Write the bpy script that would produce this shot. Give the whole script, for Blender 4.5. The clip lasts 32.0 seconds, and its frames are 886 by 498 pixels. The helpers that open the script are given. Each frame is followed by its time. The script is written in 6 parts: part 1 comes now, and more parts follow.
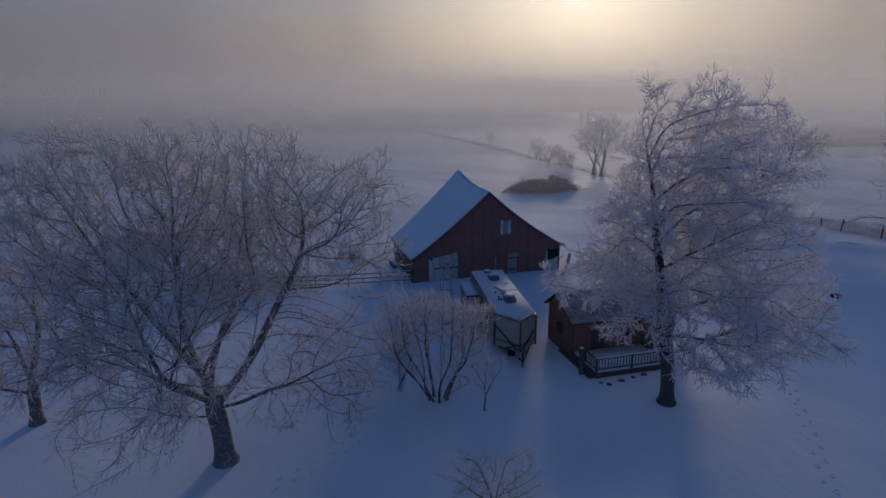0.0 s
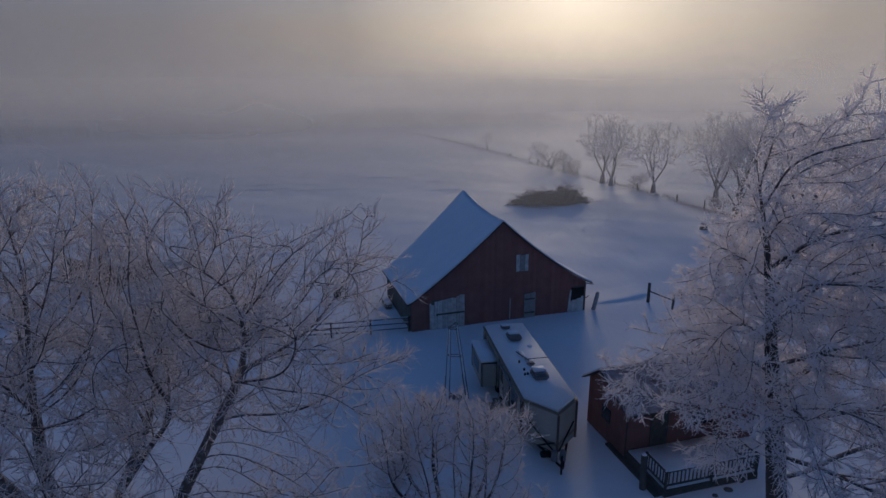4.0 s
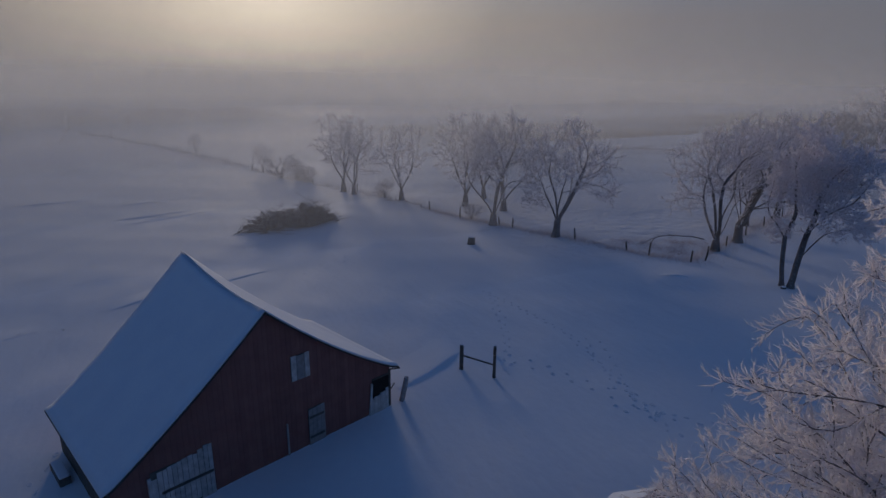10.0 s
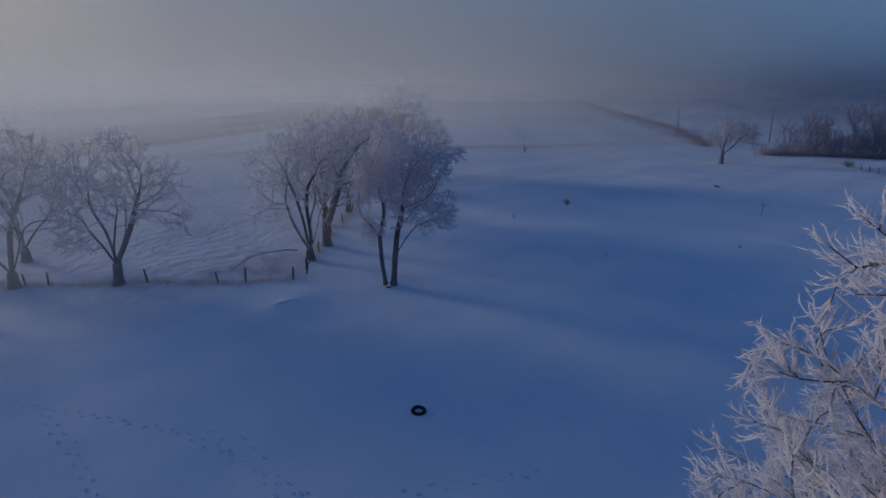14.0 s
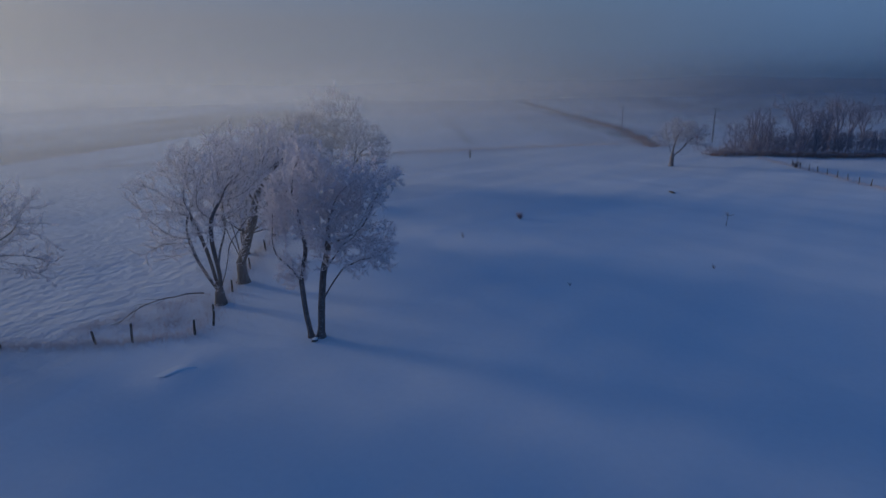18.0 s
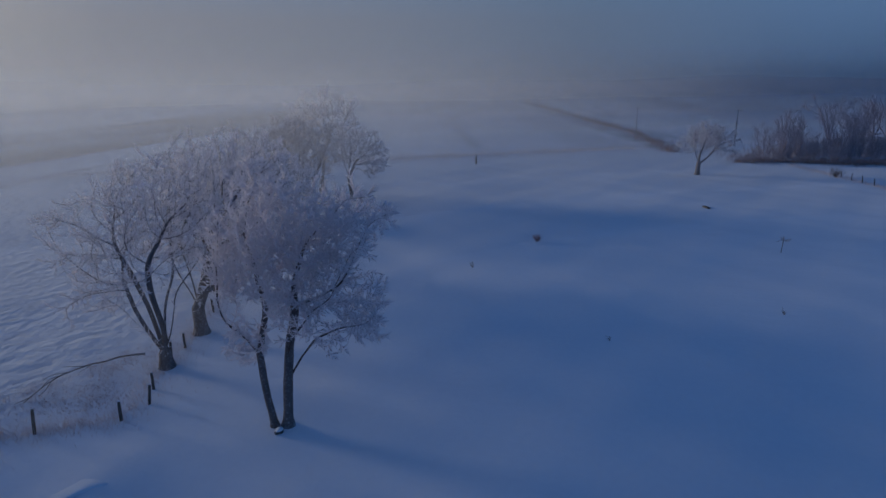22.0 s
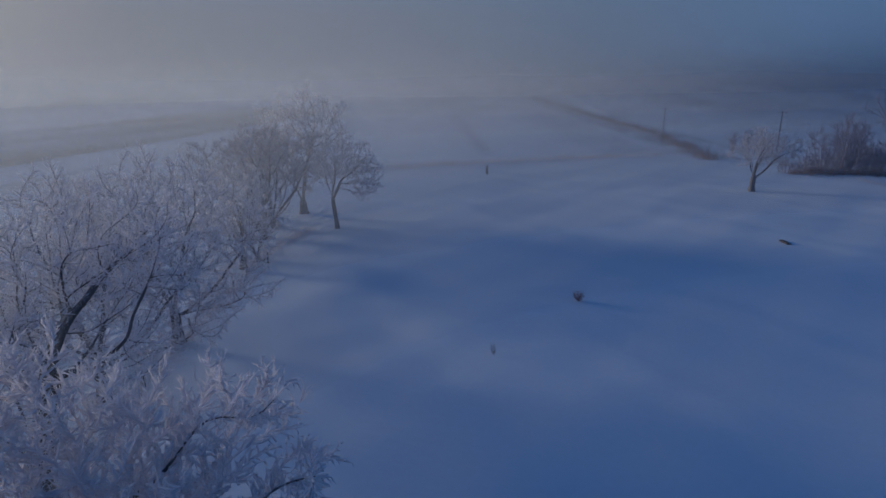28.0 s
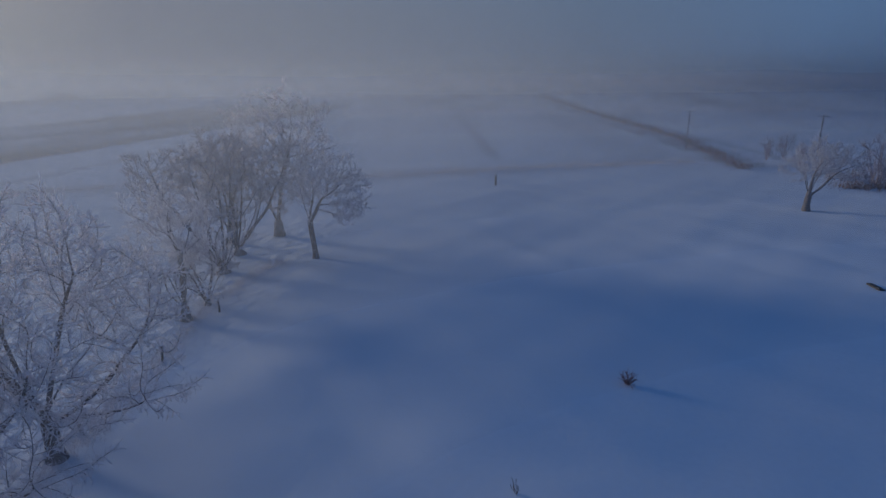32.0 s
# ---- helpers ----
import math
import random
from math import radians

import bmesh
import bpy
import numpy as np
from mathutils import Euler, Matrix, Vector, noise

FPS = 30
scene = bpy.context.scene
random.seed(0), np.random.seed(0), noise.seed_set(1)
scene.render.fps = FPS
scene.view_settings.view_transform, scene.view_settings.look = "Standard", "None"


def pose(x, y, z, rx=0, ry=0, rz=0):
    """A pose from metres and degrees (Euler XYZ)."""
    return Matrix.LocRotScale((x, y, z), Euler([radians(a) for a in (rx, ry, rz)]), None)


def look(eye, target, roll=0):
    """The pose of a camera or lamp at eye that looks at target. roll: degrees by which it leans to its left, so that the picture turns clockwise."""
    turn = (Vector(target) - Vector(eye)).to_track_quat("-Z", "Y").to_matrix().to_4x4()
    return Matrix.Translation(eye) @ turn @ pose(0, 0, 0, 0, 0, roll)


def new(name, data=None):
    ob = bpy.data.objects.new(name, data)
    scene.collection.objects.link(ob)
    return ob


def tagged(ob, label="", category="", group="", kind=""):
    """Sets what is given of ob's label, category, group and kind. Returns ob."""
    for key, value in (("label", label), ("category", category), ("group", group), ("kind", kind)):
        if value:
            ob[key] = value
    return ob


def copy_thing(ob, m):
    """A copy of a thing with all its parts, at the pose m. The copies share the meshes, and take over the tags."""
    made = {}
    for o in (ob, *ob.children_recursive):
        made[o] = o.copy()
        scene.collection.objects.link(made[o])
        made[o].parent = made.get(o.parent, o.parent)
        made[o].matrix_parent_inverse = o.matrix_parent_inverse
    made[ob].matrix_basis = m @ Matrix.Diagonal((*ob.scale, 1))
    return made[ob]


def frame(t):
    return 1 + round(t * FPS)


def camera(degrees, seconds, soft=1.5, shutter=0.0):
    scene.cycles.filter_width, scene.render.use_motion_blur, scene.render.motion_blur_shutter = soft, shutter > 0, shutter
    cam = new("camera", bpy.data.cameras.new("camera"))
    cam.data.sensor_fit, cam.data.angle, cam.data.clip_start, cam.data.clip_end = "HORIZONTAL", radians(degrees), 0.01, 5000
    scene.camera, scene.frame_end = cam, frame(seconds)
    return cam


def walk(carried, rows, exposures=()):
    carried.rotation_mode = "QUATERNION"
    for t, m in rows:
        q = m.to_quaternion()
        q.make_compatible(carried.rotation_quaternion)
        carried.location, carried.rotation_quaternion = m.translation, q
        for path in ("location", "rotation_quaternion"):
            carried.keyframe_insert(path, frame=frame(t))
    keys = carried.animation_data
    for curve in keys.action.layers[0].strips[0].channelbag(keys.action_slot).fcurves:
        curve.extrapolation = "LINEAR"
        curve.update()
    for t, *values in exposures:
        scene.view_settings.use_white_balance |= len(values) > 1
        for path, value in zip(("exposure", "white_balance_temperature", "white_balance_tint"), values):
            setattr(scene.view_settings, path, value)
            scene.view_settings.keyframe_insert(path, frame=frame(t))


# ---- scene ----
cam = camera(75.5, 32.0)
PATH = [
    (0, (0.792, 0.772, 15.409), (0.7, 2.701, 14.887), -0.4),
    (0.5, (0.662, 1.606, 15.431), (0.568, 3.534, 14.908), -0.4),
    (1, (0.494, 2.604, 15.488), (0.403, 4.532, 14.964), -0.3),
    (1.5, (0.27, 3.668, 15.695), (0.181, 5.595, 15.165), -0.3),
    (2, (0.175, 4.735, 15.803), (0.083, 6.662, 15.273), -0.6),
    (2.5, (-0.068, 5.941, 15.736), (-0.156, 7.869, 15.211), -0.3),
    (3, (-0.27, 7.353, 15.712), (-0.352, 9.282, 15.191), -0.0),
    (3.5, (-0.332, 8.672, 15.841), (-0.416, 10.6, 15.317), -0.2),
    (5.5, (-1.056, 13.426, 16.427), (-0.996, 15.353, 15.894), 0.2),
    (6, (-1.227, 14.758, 16.517), (-1.134, 16.682, 15.98), 0.2),
    (6.5, (-1.393, 16.04, 16.628), (-1.242, 17.96, 16.088), 0.3),
    (7, (-1.526, 17.411, 16.62), (-1.302, 19.323, 16.08), 0.2),
    (7.5, (-1.533, 18.747, 16.668), (-1.221, 20.646, 16.124), 0.3),
    (8, (-1.409, 20.027, 16.717), (-1.001, 21.907, 16.169), 0.4),
    (8.5, (-1.327, 21.375, 16.682), (-0.812, 23.229, 16.135), 0.5),
    (9, (-1.157, 22.586, 16.671), (-0.538, 24.407, 16.124), 0.5),
    (9.5, (-0.962, 23.837, 16.653), (-0.238, 25.618, 16.104), 0.5),
    (10, (-0.693, 25.083, 16.674), (0.154, 26.81, 16.124), 0.5),
    (10.5, (-0.324, 26.401, 16.717), (0.667, 28.049, 16.166), 0.5),
    (11, (0.122, 27.649, 16.679), (1.263, 29.198, 16.13), 0.4),
    (11.5, (0.69, 28.696, 16.699), (1.968, 30.133, 16.15), 0.2),
    (12, (1.328, 29.847, 16.636), (2.74, 31.152, 16.088), 0.2),
    (12.5, (2.015, 30.803, 16.628), (3.557, 31.953, 16.08), 0.0),
    (13, (2.874, 31.702, 16.576), (4.532, 32.679, 16.03), -0.2),
    (13.5, (3.8, 32.58, 16.507), (5.556, 33.366, 15.962), -0.3),
    (14, (4.729, 33.377, 16.525), (6.529, 34.057, 15.979), -0.4),
    (14.5, (5.69, 34.045, 16.529), (7.493, 34.719, 15.985), -0.5),
    (15, (6.845, 34.586, 16.584), (8.664, 35.211, 16.038), -0.5),
    (15.5, (7.997, 34.942, 16.619), (9.848, 35.465, 16.074), -0.6),
    (17.5, (12.265, 35.552, 16.897), (14.122, 36.055, 16.35), -0.8),
    (18, (13.466, 35.869, 16.981), (15.322, 36.372, 16.432), -0.8),
    (18.5, (14.728, 36.209, 16.952), (16.584, 36.714, 16.405), -0.8),
    (19, (15.988, 36.585, 16.989), (17.843, 37.091, 16.441), -0.8),
    (19.5, (17.321, 37.033, 17.06), (19.176, 37.539, 16.509), -0.8),
    (20, (18.554, 37.427, 17.089), (20.409, 37.933, 16.54), -0.8),
    (20.5, (19.869, 37.791, 17.169), (21.723, 38.298, 16.618), -0.8),
    (21, (21.186, 38.15, 17.217), (23.04, 38.658, 16.664), -0.8),
    (21.5, (22.499, 38.551, 17.253), (24.352, 39.061, 16.7), -0.7),
    (22, (23.748, 38.9, 17.219), (25.601, 39.412, 16.669), -0.8),
    (22.5, (25.039, 39.277, 17.343), (26.892, 39.788, 16.79), -0.7),
    (23, (26.484, 39.697, 17.335), (28.336, 40.208, 16.782), -0.8),
    (23.5, (27.877, 39.968, 17.392), (29.729, 40.483, 16.841), -0.8),
    (24, (29.327, 40.411, 17.505), (31.179, 40.927, 16.95), -0.8),
    (24.5, (30.789, 40.799, 17.576), (32.639, 41.317, 17.02), -0.8),
    (25, (31.911, 41.186, 17.739), (33.76, 41.706, 17.181), -0.8),
    (25.5, (33.181, 41.54, 17.812), (35.029, 42.061, 17.254), -0.8),
    (26, (34.781, 42.059, 17.77), (36.629, 42.58, 17.21), -0.7),
    (26.5, (36.346, 42.577, 17.764), (38.194, 43.097, 17.202), -0.7),
    (28.5, (42.674, 44.391, 17.879), (44.518, 44.916, 17.312), -0.7),
    (29, (44.358, 44.859, 17.898), (46.202, 45.384, 17.329), -0.6),
    (29.5, (46.081, 45.254, 17.99), (47.923, 45.782, 17.419), -0.5),
    (30, (47.704, 45.754, 18.064), (49.546, 46.281, 17.491), -0.4),
    (30.5, (49.429, 46.176, 18.151), (51.269, 46.704, 17.573), -0.3),
    (31, (51.061, 46.578, 18.182), (52.899, 47.11, 17.601), -0.3),
    (31.5, (52.602, 46.956, 18.105), (54.441, 47.489, 17.527), -0.4),
    (32, (54.207, 47.412, 18.028), (56.046, 47.947, 17.452), -0.3),
]
EXPOSURES = [(0.0, -0.03, 7150, 13), (3.0, -0.02, 7150, 13), (6.0, -0.23, 7050, 12), (9.0, -0.38, 6980, 12), (11.0, -0.33, 6750, 12), (12.5, -0.22, 6350, 10), (14.0, -0.12, 6110, 8), (20.0, -0.03, 6080, 7), (32.0, -0.06, 5950, 6)]
walk(cam, [(t, look(eye, target, roll)) for t, eye, target, roll in PATH], EXPOSURES)

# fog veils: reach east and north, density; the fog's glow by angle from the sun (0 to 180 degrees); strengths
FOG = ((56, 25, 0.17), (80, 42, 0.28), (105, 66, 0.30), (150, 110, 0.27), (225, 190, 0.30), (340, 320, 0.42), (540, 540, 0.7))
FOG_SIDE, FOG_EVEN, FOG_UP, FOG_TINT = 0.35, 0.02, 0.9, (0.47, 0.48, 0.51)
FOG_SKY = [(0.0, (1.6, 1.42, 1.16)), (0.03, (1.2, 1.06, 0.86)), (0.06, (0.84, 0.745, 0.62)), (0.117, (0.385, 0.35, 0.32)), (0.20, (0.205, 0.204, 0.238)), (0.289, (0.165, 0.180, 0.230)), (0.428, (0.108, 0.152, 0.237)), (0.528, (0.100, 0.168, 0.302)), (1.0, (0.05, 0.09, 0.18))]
SKY_STRENGTH, SUN_POWER = 0.132, 2.8
SKY_TINT = (1.29, 1.0, 0.97)

# ---- world, sun ----
SUN_AZ, SUN_EL = radians(10.0), radians(9.2)
SUN_DIR = Vector((math.sin(SUN_AZ) * math.cos(SUN_EL), math.cos(SUN_AZ) * math.cos(SUN_EL), math.sin(SUN_EL)))


def nd(tree, kind):
    return tree.nodes.new(kind)


def link(tree, a, b):
    tree.links.new(a, b)


def maths(tree, op, a, b=None, clamp=False):
    n = nd(tree, "ShaderNodeMath")
    n.operation, n.use_clamp = op, clamp
    for i, v in enumerate((a, b)):
        if v is None:
            continue
        if isinstance(v, (int, float)):
            n.inputs[i].default_value = v
        else:
            link(tree, v, n.inputs[i])
    return n.outputs[0]


def ramp(tree, fac, stops):
    n = nd(tree, "ShaderNodeValToRGB")
    cr = n.color_ramp
    while len(cr.elements) < len(stops):
        cr.elements.new(0.5)
    for e, (p, c) in zip(cr.elements, stops):
        e.position = p
        e.color = (*c, 1) if len(c) == 3 else c
    link(tree, fac, n.inputs[0])
    return n.outputs[0]


def mixc(tree, fac, a, b):
    n = nd(tree, "ShaderNodeMix")
    n.data_type = "RGBA"
    for i, v in ((0, fac), (6, a), (7, b)):
        if isinstance(v, (int, float)):
            n.inputs[i].default_value = v
        elif isinstance(v, tuple):
            n.inputs[i].default_value = (*v, 1)
        else:
            link(tree, v, n.inputs[i])
    return n.outputs[2]


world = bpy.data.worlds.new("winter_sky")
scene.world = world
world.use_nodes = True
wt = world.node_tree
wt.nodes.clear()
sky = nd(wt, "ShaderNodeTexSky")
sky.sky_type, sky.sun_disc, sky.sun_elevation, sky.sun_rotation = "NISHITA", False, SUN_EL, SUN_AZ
sky.air_density, sky.dust_density, sky.ozone_density = 1.0, 0.0, 7.0
co = nd(wt, "ShaderNodeTexCoord")
dotn = nd(wt, "ShaderNodeVectorMath")
dotn.operation = "DOT_PRODUCT"
link(wt, co.outputs["Generated"], dotn.inputs[0])
dotn.inputs[1].default_value = SUN_DIR
sep = nd(wt, "ShaderNodeSeparateXYZ")
link(wt, co.outputs["Generated"], sep.inputs[0])
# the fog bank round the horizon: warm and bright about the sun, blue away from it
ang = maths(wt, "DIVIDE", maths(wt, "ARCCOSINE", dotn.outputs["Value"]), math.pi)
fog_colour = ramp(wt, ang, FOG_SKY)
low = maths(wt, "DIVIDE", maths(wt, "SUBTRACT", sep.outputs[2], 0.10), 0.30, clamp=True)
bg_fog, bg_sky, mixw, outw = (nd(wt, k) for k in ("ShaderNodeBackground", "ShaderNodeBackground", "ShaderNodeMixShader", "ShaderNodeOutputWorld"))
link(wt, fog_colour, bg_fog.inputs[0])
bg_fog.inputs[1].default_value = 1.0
tint = nd(wt, "ShaderNodeVectorMath")
tint.operation = "MULTIPLY"
link(wt, sky.outputs[0], tint.inputs[0])
tint.inputs[1].default_value = SKY_TINT
link(wt, tint.outputs[0], bg_sky.inputs[0])
bg_sky.inputs[1].default_value = SKY_STRENGTH
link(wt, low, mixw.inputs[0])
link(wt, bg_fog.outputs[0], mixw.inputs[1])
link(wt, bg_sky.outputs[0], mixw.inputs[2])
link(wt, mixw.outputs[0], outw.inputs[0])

sun = new("sun", bpy.data.lights.new("sun", "SUN"))
sun.data.energy, sun.data.angle, sun.data.color = SUN_POWER, radians(13.0), (1.0, 0.88, 0.72)
sun.matrix_world = look(SUN_DIR * 200, (0, 0, 0))

# ---- materials ----


def material(name, c1, c2, scale=3.0, rough=0.8, bump=0.2, fine=40.0, metal=0.0, island=0.0, spec=0.3):
    """Two colours mixed by coarse and fine grain, with relief."""
    m = bpy.data.materials.new(name)
    m.use_nodes = True
    t = m.node_tree
    b = t.nodes["Principled BSDF"]
    geo = nd(t, "ShaderNodeNewGeometry")
    pos = nd(t, "ShaderNodeTexCoord").outputs["Object"]
    a, f = nd(t, "ShaderNodeTexNoise"), nd(t, "ShaderNodeTexNoise")
    for n, s in ((a, scale), (f, fine)):
        link(t, pos, n.inputs["Vector"])
        n.inputs["Scale"].default_value, n.inputs["Detail"].default_value = s, 4
    v = maths(t, "ADD", maths(t, "MULTIPLY", a.outputs[0], 0.65), maths(t, "MULTIPLY", f.outputs[0], 0.35))
    v = maths(t, "MULTIPLY", maths(t, "SUBTRACT", v, 0.3), 2.5, clamp=True)
    col = mixc(t, v, c1, c2)
    if island:
        r = nd(t, "ShaderNodeObjectInfo").outputs["Random"]
        k = maths(t, "ADD", maths(t, "MULTIPLY", r, island), 1 - island / 2)
        mul = nd(t, "ShaderNodeVectorMath")
        mul.operation = "SCALE"
        link(t, col, mul.inputs[0])
        link(t, k, mul.inputs["Scale"])
        col = mul.outputs[0]
    link(t, col, b.inputs["Base Color"])
    b.inputs["Roughness"].default_value, b.inputs["Metallic"].default_value = rough, metal
    b.inputs["Specular IOR Level"].default_value = spec
    if bump:
        bn = nd(t, "ShaderNodeBump")
        bn.inputs["Strength"].default_value, bn.inputs["Distance"].default_value = bump, 0.03
        link(t, v, bn.inputs["Height"])
        link(t, bn.outputs[0], b.inputs["Normal"])
    return m


def frosted(name, bark, rime, amount, grain=6.0, glow_through=0.0):
    """Bark with hoar frost lying mostly on its upper sides."""
    m = material(name, bark, tuple(1.7 * c for c in bark), 2.0, 0.85, 0.4, 30.0)
    t = m.node_tree
    b = t.nodes["Principled BSDF"]
    old = b.inputs["Base Color"].links[0].from_socket
    geo = nd(t, "ShaderNodeNewGeometry")
    s = nd(t, "ShaderNodeSeparateXYZ")
    link(t, geo.outputs["Normal"], s.inputs[0])
    n = nd(t, "ShaderNodeTexNoise")
    n.inputs["Scale"].default_value = grain
    link(t, geo.outputs["Position"], n.inputs["Vector"])
    f = maths(t, "ADD", maths(t, "MULTIPLY", s.outputs[2], 0.30), maths(t, "MULTIPLY", n.outputs[0], 1.6))
    f = maths(t, "ADD", f, amount - 1.0, clamp=True)
    col = mixc(t, f, old, rime)
    link(t, col, b.inputs["Base Color"])
    if glow_through:
        # ice crystals let part of the light through
        tl, mx = nd(t, "ShaderNodeBsdfTranslucent"), nd(t, "ShaderNodeMixShader")
        link(t, col, tl.inputs[0])
        mx.inputs[0].default_value = glow_through
        link(t, b.outputs[0], mx.inputs[1])
        link(t, tl.outputs[0], mx.inputs[2])
        link(t, mx.outputs[0], t.nodes["Material Output"].inputs[0])
    return m


SNOW = material("snow", (0.80, 0.82, 0.86), (0.86, 0.87, 0.89), 0.35, 0.75, 0.35, 6.0, spec=0.2)
ROOF_SNOW = material("roof_snow", (0.78, 0.80, 0.85), (0.86, 0.87, 0.89), 0.8, 0.7, 0.25, 9.0, spec=0.2)
RED = material("red_barn_boards", (0.228, 0.098, 0.083), (0.33, 0.148, 0.126), 1.5, 0.85, 0.4, 25.0, island=0.16)
PALEWOOD = material("pale_grey_boards", (0.24, 0.23, 0.225), (0.42, 0.40, 0.39), 4.0, 0.85, 0.4, 30.0, island=0.2)
WHITEWOOD = material("weathered_white_boards", (0.36, 0.35, 0.335), (0.70, 0.68, 0.65), 4.0, 0.85, 0.4, 30.0, island=0.3)
# near-black colour standing in for the shade inside barn and shed
INSIDE_SHADE = material("dark_inside_shade", (0.02, 0.017, 0.015), (0.035, 0.03, 0.027), 2.0, 0.95, 0.1, 20.0)
GREYWOOD = material("grey_wood", (0.10, 0.09, 0.08), (0.20, 0.18, 0.16), 4.0, 0.9, 0.4, 40.0, island=0.3)
DARKWOOD = material("dark_wood", (0.085, 0.072, 0.062), (0.16, 0.138, 0.12), 4.0, 0.9, 0.4, 40.0, island=0.3)
RAILSTEEL = material("dark_pipe_rail", (0.055, 0.052, 0.052), (0.10, 0.095, 0.09), 3.0, 0.6, 0.2, 30.0, 0.4)
CREAM = material("cream_siding", (0.32, 0.275, 0.23), (0.50, 0.44, 0.37), 0.9, 0.5, 0.1, 20.0)
NOSEBROWN = material("rusty_brown_strip", (0.11, 0.065, 0.055), (0.18, 0.11, 0.09), 3.0, 0.6, 0.1, 20.0)
TAN = material("tan_stripe", (0.20, 0.16, 0.12), (0.27, 0.22, 0.17), 1.0, 0.5, 0.1, 20.0)
GLASS = material("dark_glass", (0.015, 0.018, 0.02), (0.03, 0.035, 0.04), 2.0, 0.12, 0.0, 20.0, spec=0.6)
GREYPLASTIC = material("grey_plastic", (0.14, 0.14, 0.15), (0.22, 0.22, 0.23), 3.0, 0.6, 0.1, 20.0)
BLACK = material("black_rubber", (0.012, 0.012, 0.013), (0.03, 0.03, 0.03), 5.0, 0.8, 0.2, 40.0)
ZINC = material("galvanised_steel", (0.22, 0.22, 0.22), (0.38, 0.38, 0.38), 4.0, 0.5, 0.1, 30.0, 0.6)
TUBE = material("frosted_steel_tube", (0.16, 0.145, 0.14), (0.34, 0.32, 0.32), 3.0, 0.7, 0.1, 30.0, 0.2)
ROOFTIN = material("dark_roof_edge", (0.05, 0.045, 0.04), (0.10, 0.09, 0.08), 3.0, 0.8, 0.2, 30.0)
WEED = material("dry_weeds", (0.26, 0.19, 0.15), (0.50, 0.42, 0.36), 0.6, 0.9, 0.0, 8.0)
REDWEED = material("reddish_brush", (0.14, 0.08, 0.065), (0.30, 0.20, 0.17), 0.6, 0.9, 0.0, 8.0)
PINKWEED = material("reddish_stems", (0.30, 0.17, 0.15), (0.50, 0.34, 0.32), 0.6, 0.9, 0.0, 8.0)
BRUSH = material("bare_brush", (0.09, 0.065, 0.05), (0.20, 0.15, 0.12), 0.5, 0.9, 0.0, 6.0)
BARK = frosted("bark_with_frost", (0.115, 0.096, 0.09), (0.70, 0.69, 0.72), 0.14, 9.0)
OAKBARK = frosted("dark_oak_bark", (0.075, 0.06, 0.055), (0.60, 0.58, 0.60), -0.12, 9.0)
BRANCH = frosted("branch_with_frost", (0.13, 0.11, 0.105), (0.88, 0.86, 0.88), 0.62, 5.0, 0.25)
DARKBRANCH = frosted("dark_branch_with_frost", (0.075, 0.062, 0.058), (0.84, 0.82, 0.84), 0.24, 7.0, 0.1)
RIME = frosted("rimed_twigs", (0.84, 0.78, 0.78), (0.98, 0.95, 0.96), 1.05, 3.0, 0.8)
FROSTTWIG = frosted("half_frosted_twigs", (0.34, 0.285, 0.28), (0.96, 0.92, 0.93), 0.92, 14.0, 0.6)
GREYTWIG = frosted("lightly_frosted_twigs", (0.42, 0.37, 0.36), (0.96, 0.92, 0.93), 1.12, 3.0, 0.65)
DARKTWIG = frosted("dark_wood_twigs", (0.27, 0.21, 0.24), (0.64, 0.60, 0.65), 0.42, 1.5, 0.3)
SHINGLE = frosted("frosted_shingles", (0.15, 0.105, 0.10), (0.62, 0.58, 0.61), 0.32, 2.5)
SOFTWEED = frosted("frosted_weeds", (0.52, 0.44, 0.43), (0.84, 0.80, 0.81), 0.7, 1.5, 0.5)
BRUSHTWIG = frosted("frosted_brush", (0.17, 0.125, 0.10), (0.80, 0.75, 0.74), 0.22, 1.6, 0.2)

# ---- building blocks ----


def obj(name, data, mat, parent=None, label=""):
    ob = new(name, data)
    if mat and not data.materials:
        data.materials.append(mat)
    ob.parent = parent
    if label:
        ob["label"] = label
    return ob


def part(name, bm, mat, parent=None, label="", smooth=False):
    me = bpy.data.meshes.new(name)
    bmesh.ops.recalc_face_normals(bm, faces=bm.faces)
    bm.to_mesh(me)
    bm.free()
    if smooth:
        me.shade_smooth()
    return obj(name, me, mat, parent, label)


def holder(name, m, label, category, group="", kind=""):
    e = new(name)
    e.matrix_world = m
    e.empty_display_size = 0.3
    return tagged(e, label, category, group, kind)


def box(x0, x1, y0, y1, z0, z1, bm=None, bevel=0.0):
    bm = bm or bmesh.new()
    v = [bm.verts.new((x, y, z)) for z in (z0, z1) for x, y in ((x0, y0), (x1, y0), (x1, y1), (x0, y1))]
    fs = [bm.faces.new([v[i] for i in f]) for f in ((3, 2, 1, 0), (4, 5, 6, 7), (0, 1, 5, 4), (1, 2, 6, 5), (2, 3, 7, 6), (3, 0, 4, 7))]
    if bevel:
        es = list({e for f in fs for e in f.edges})
        bmesh.ops.bevel(bm, geom=es, offset=bevel, segments=2, affect="EDGES")
    return bm


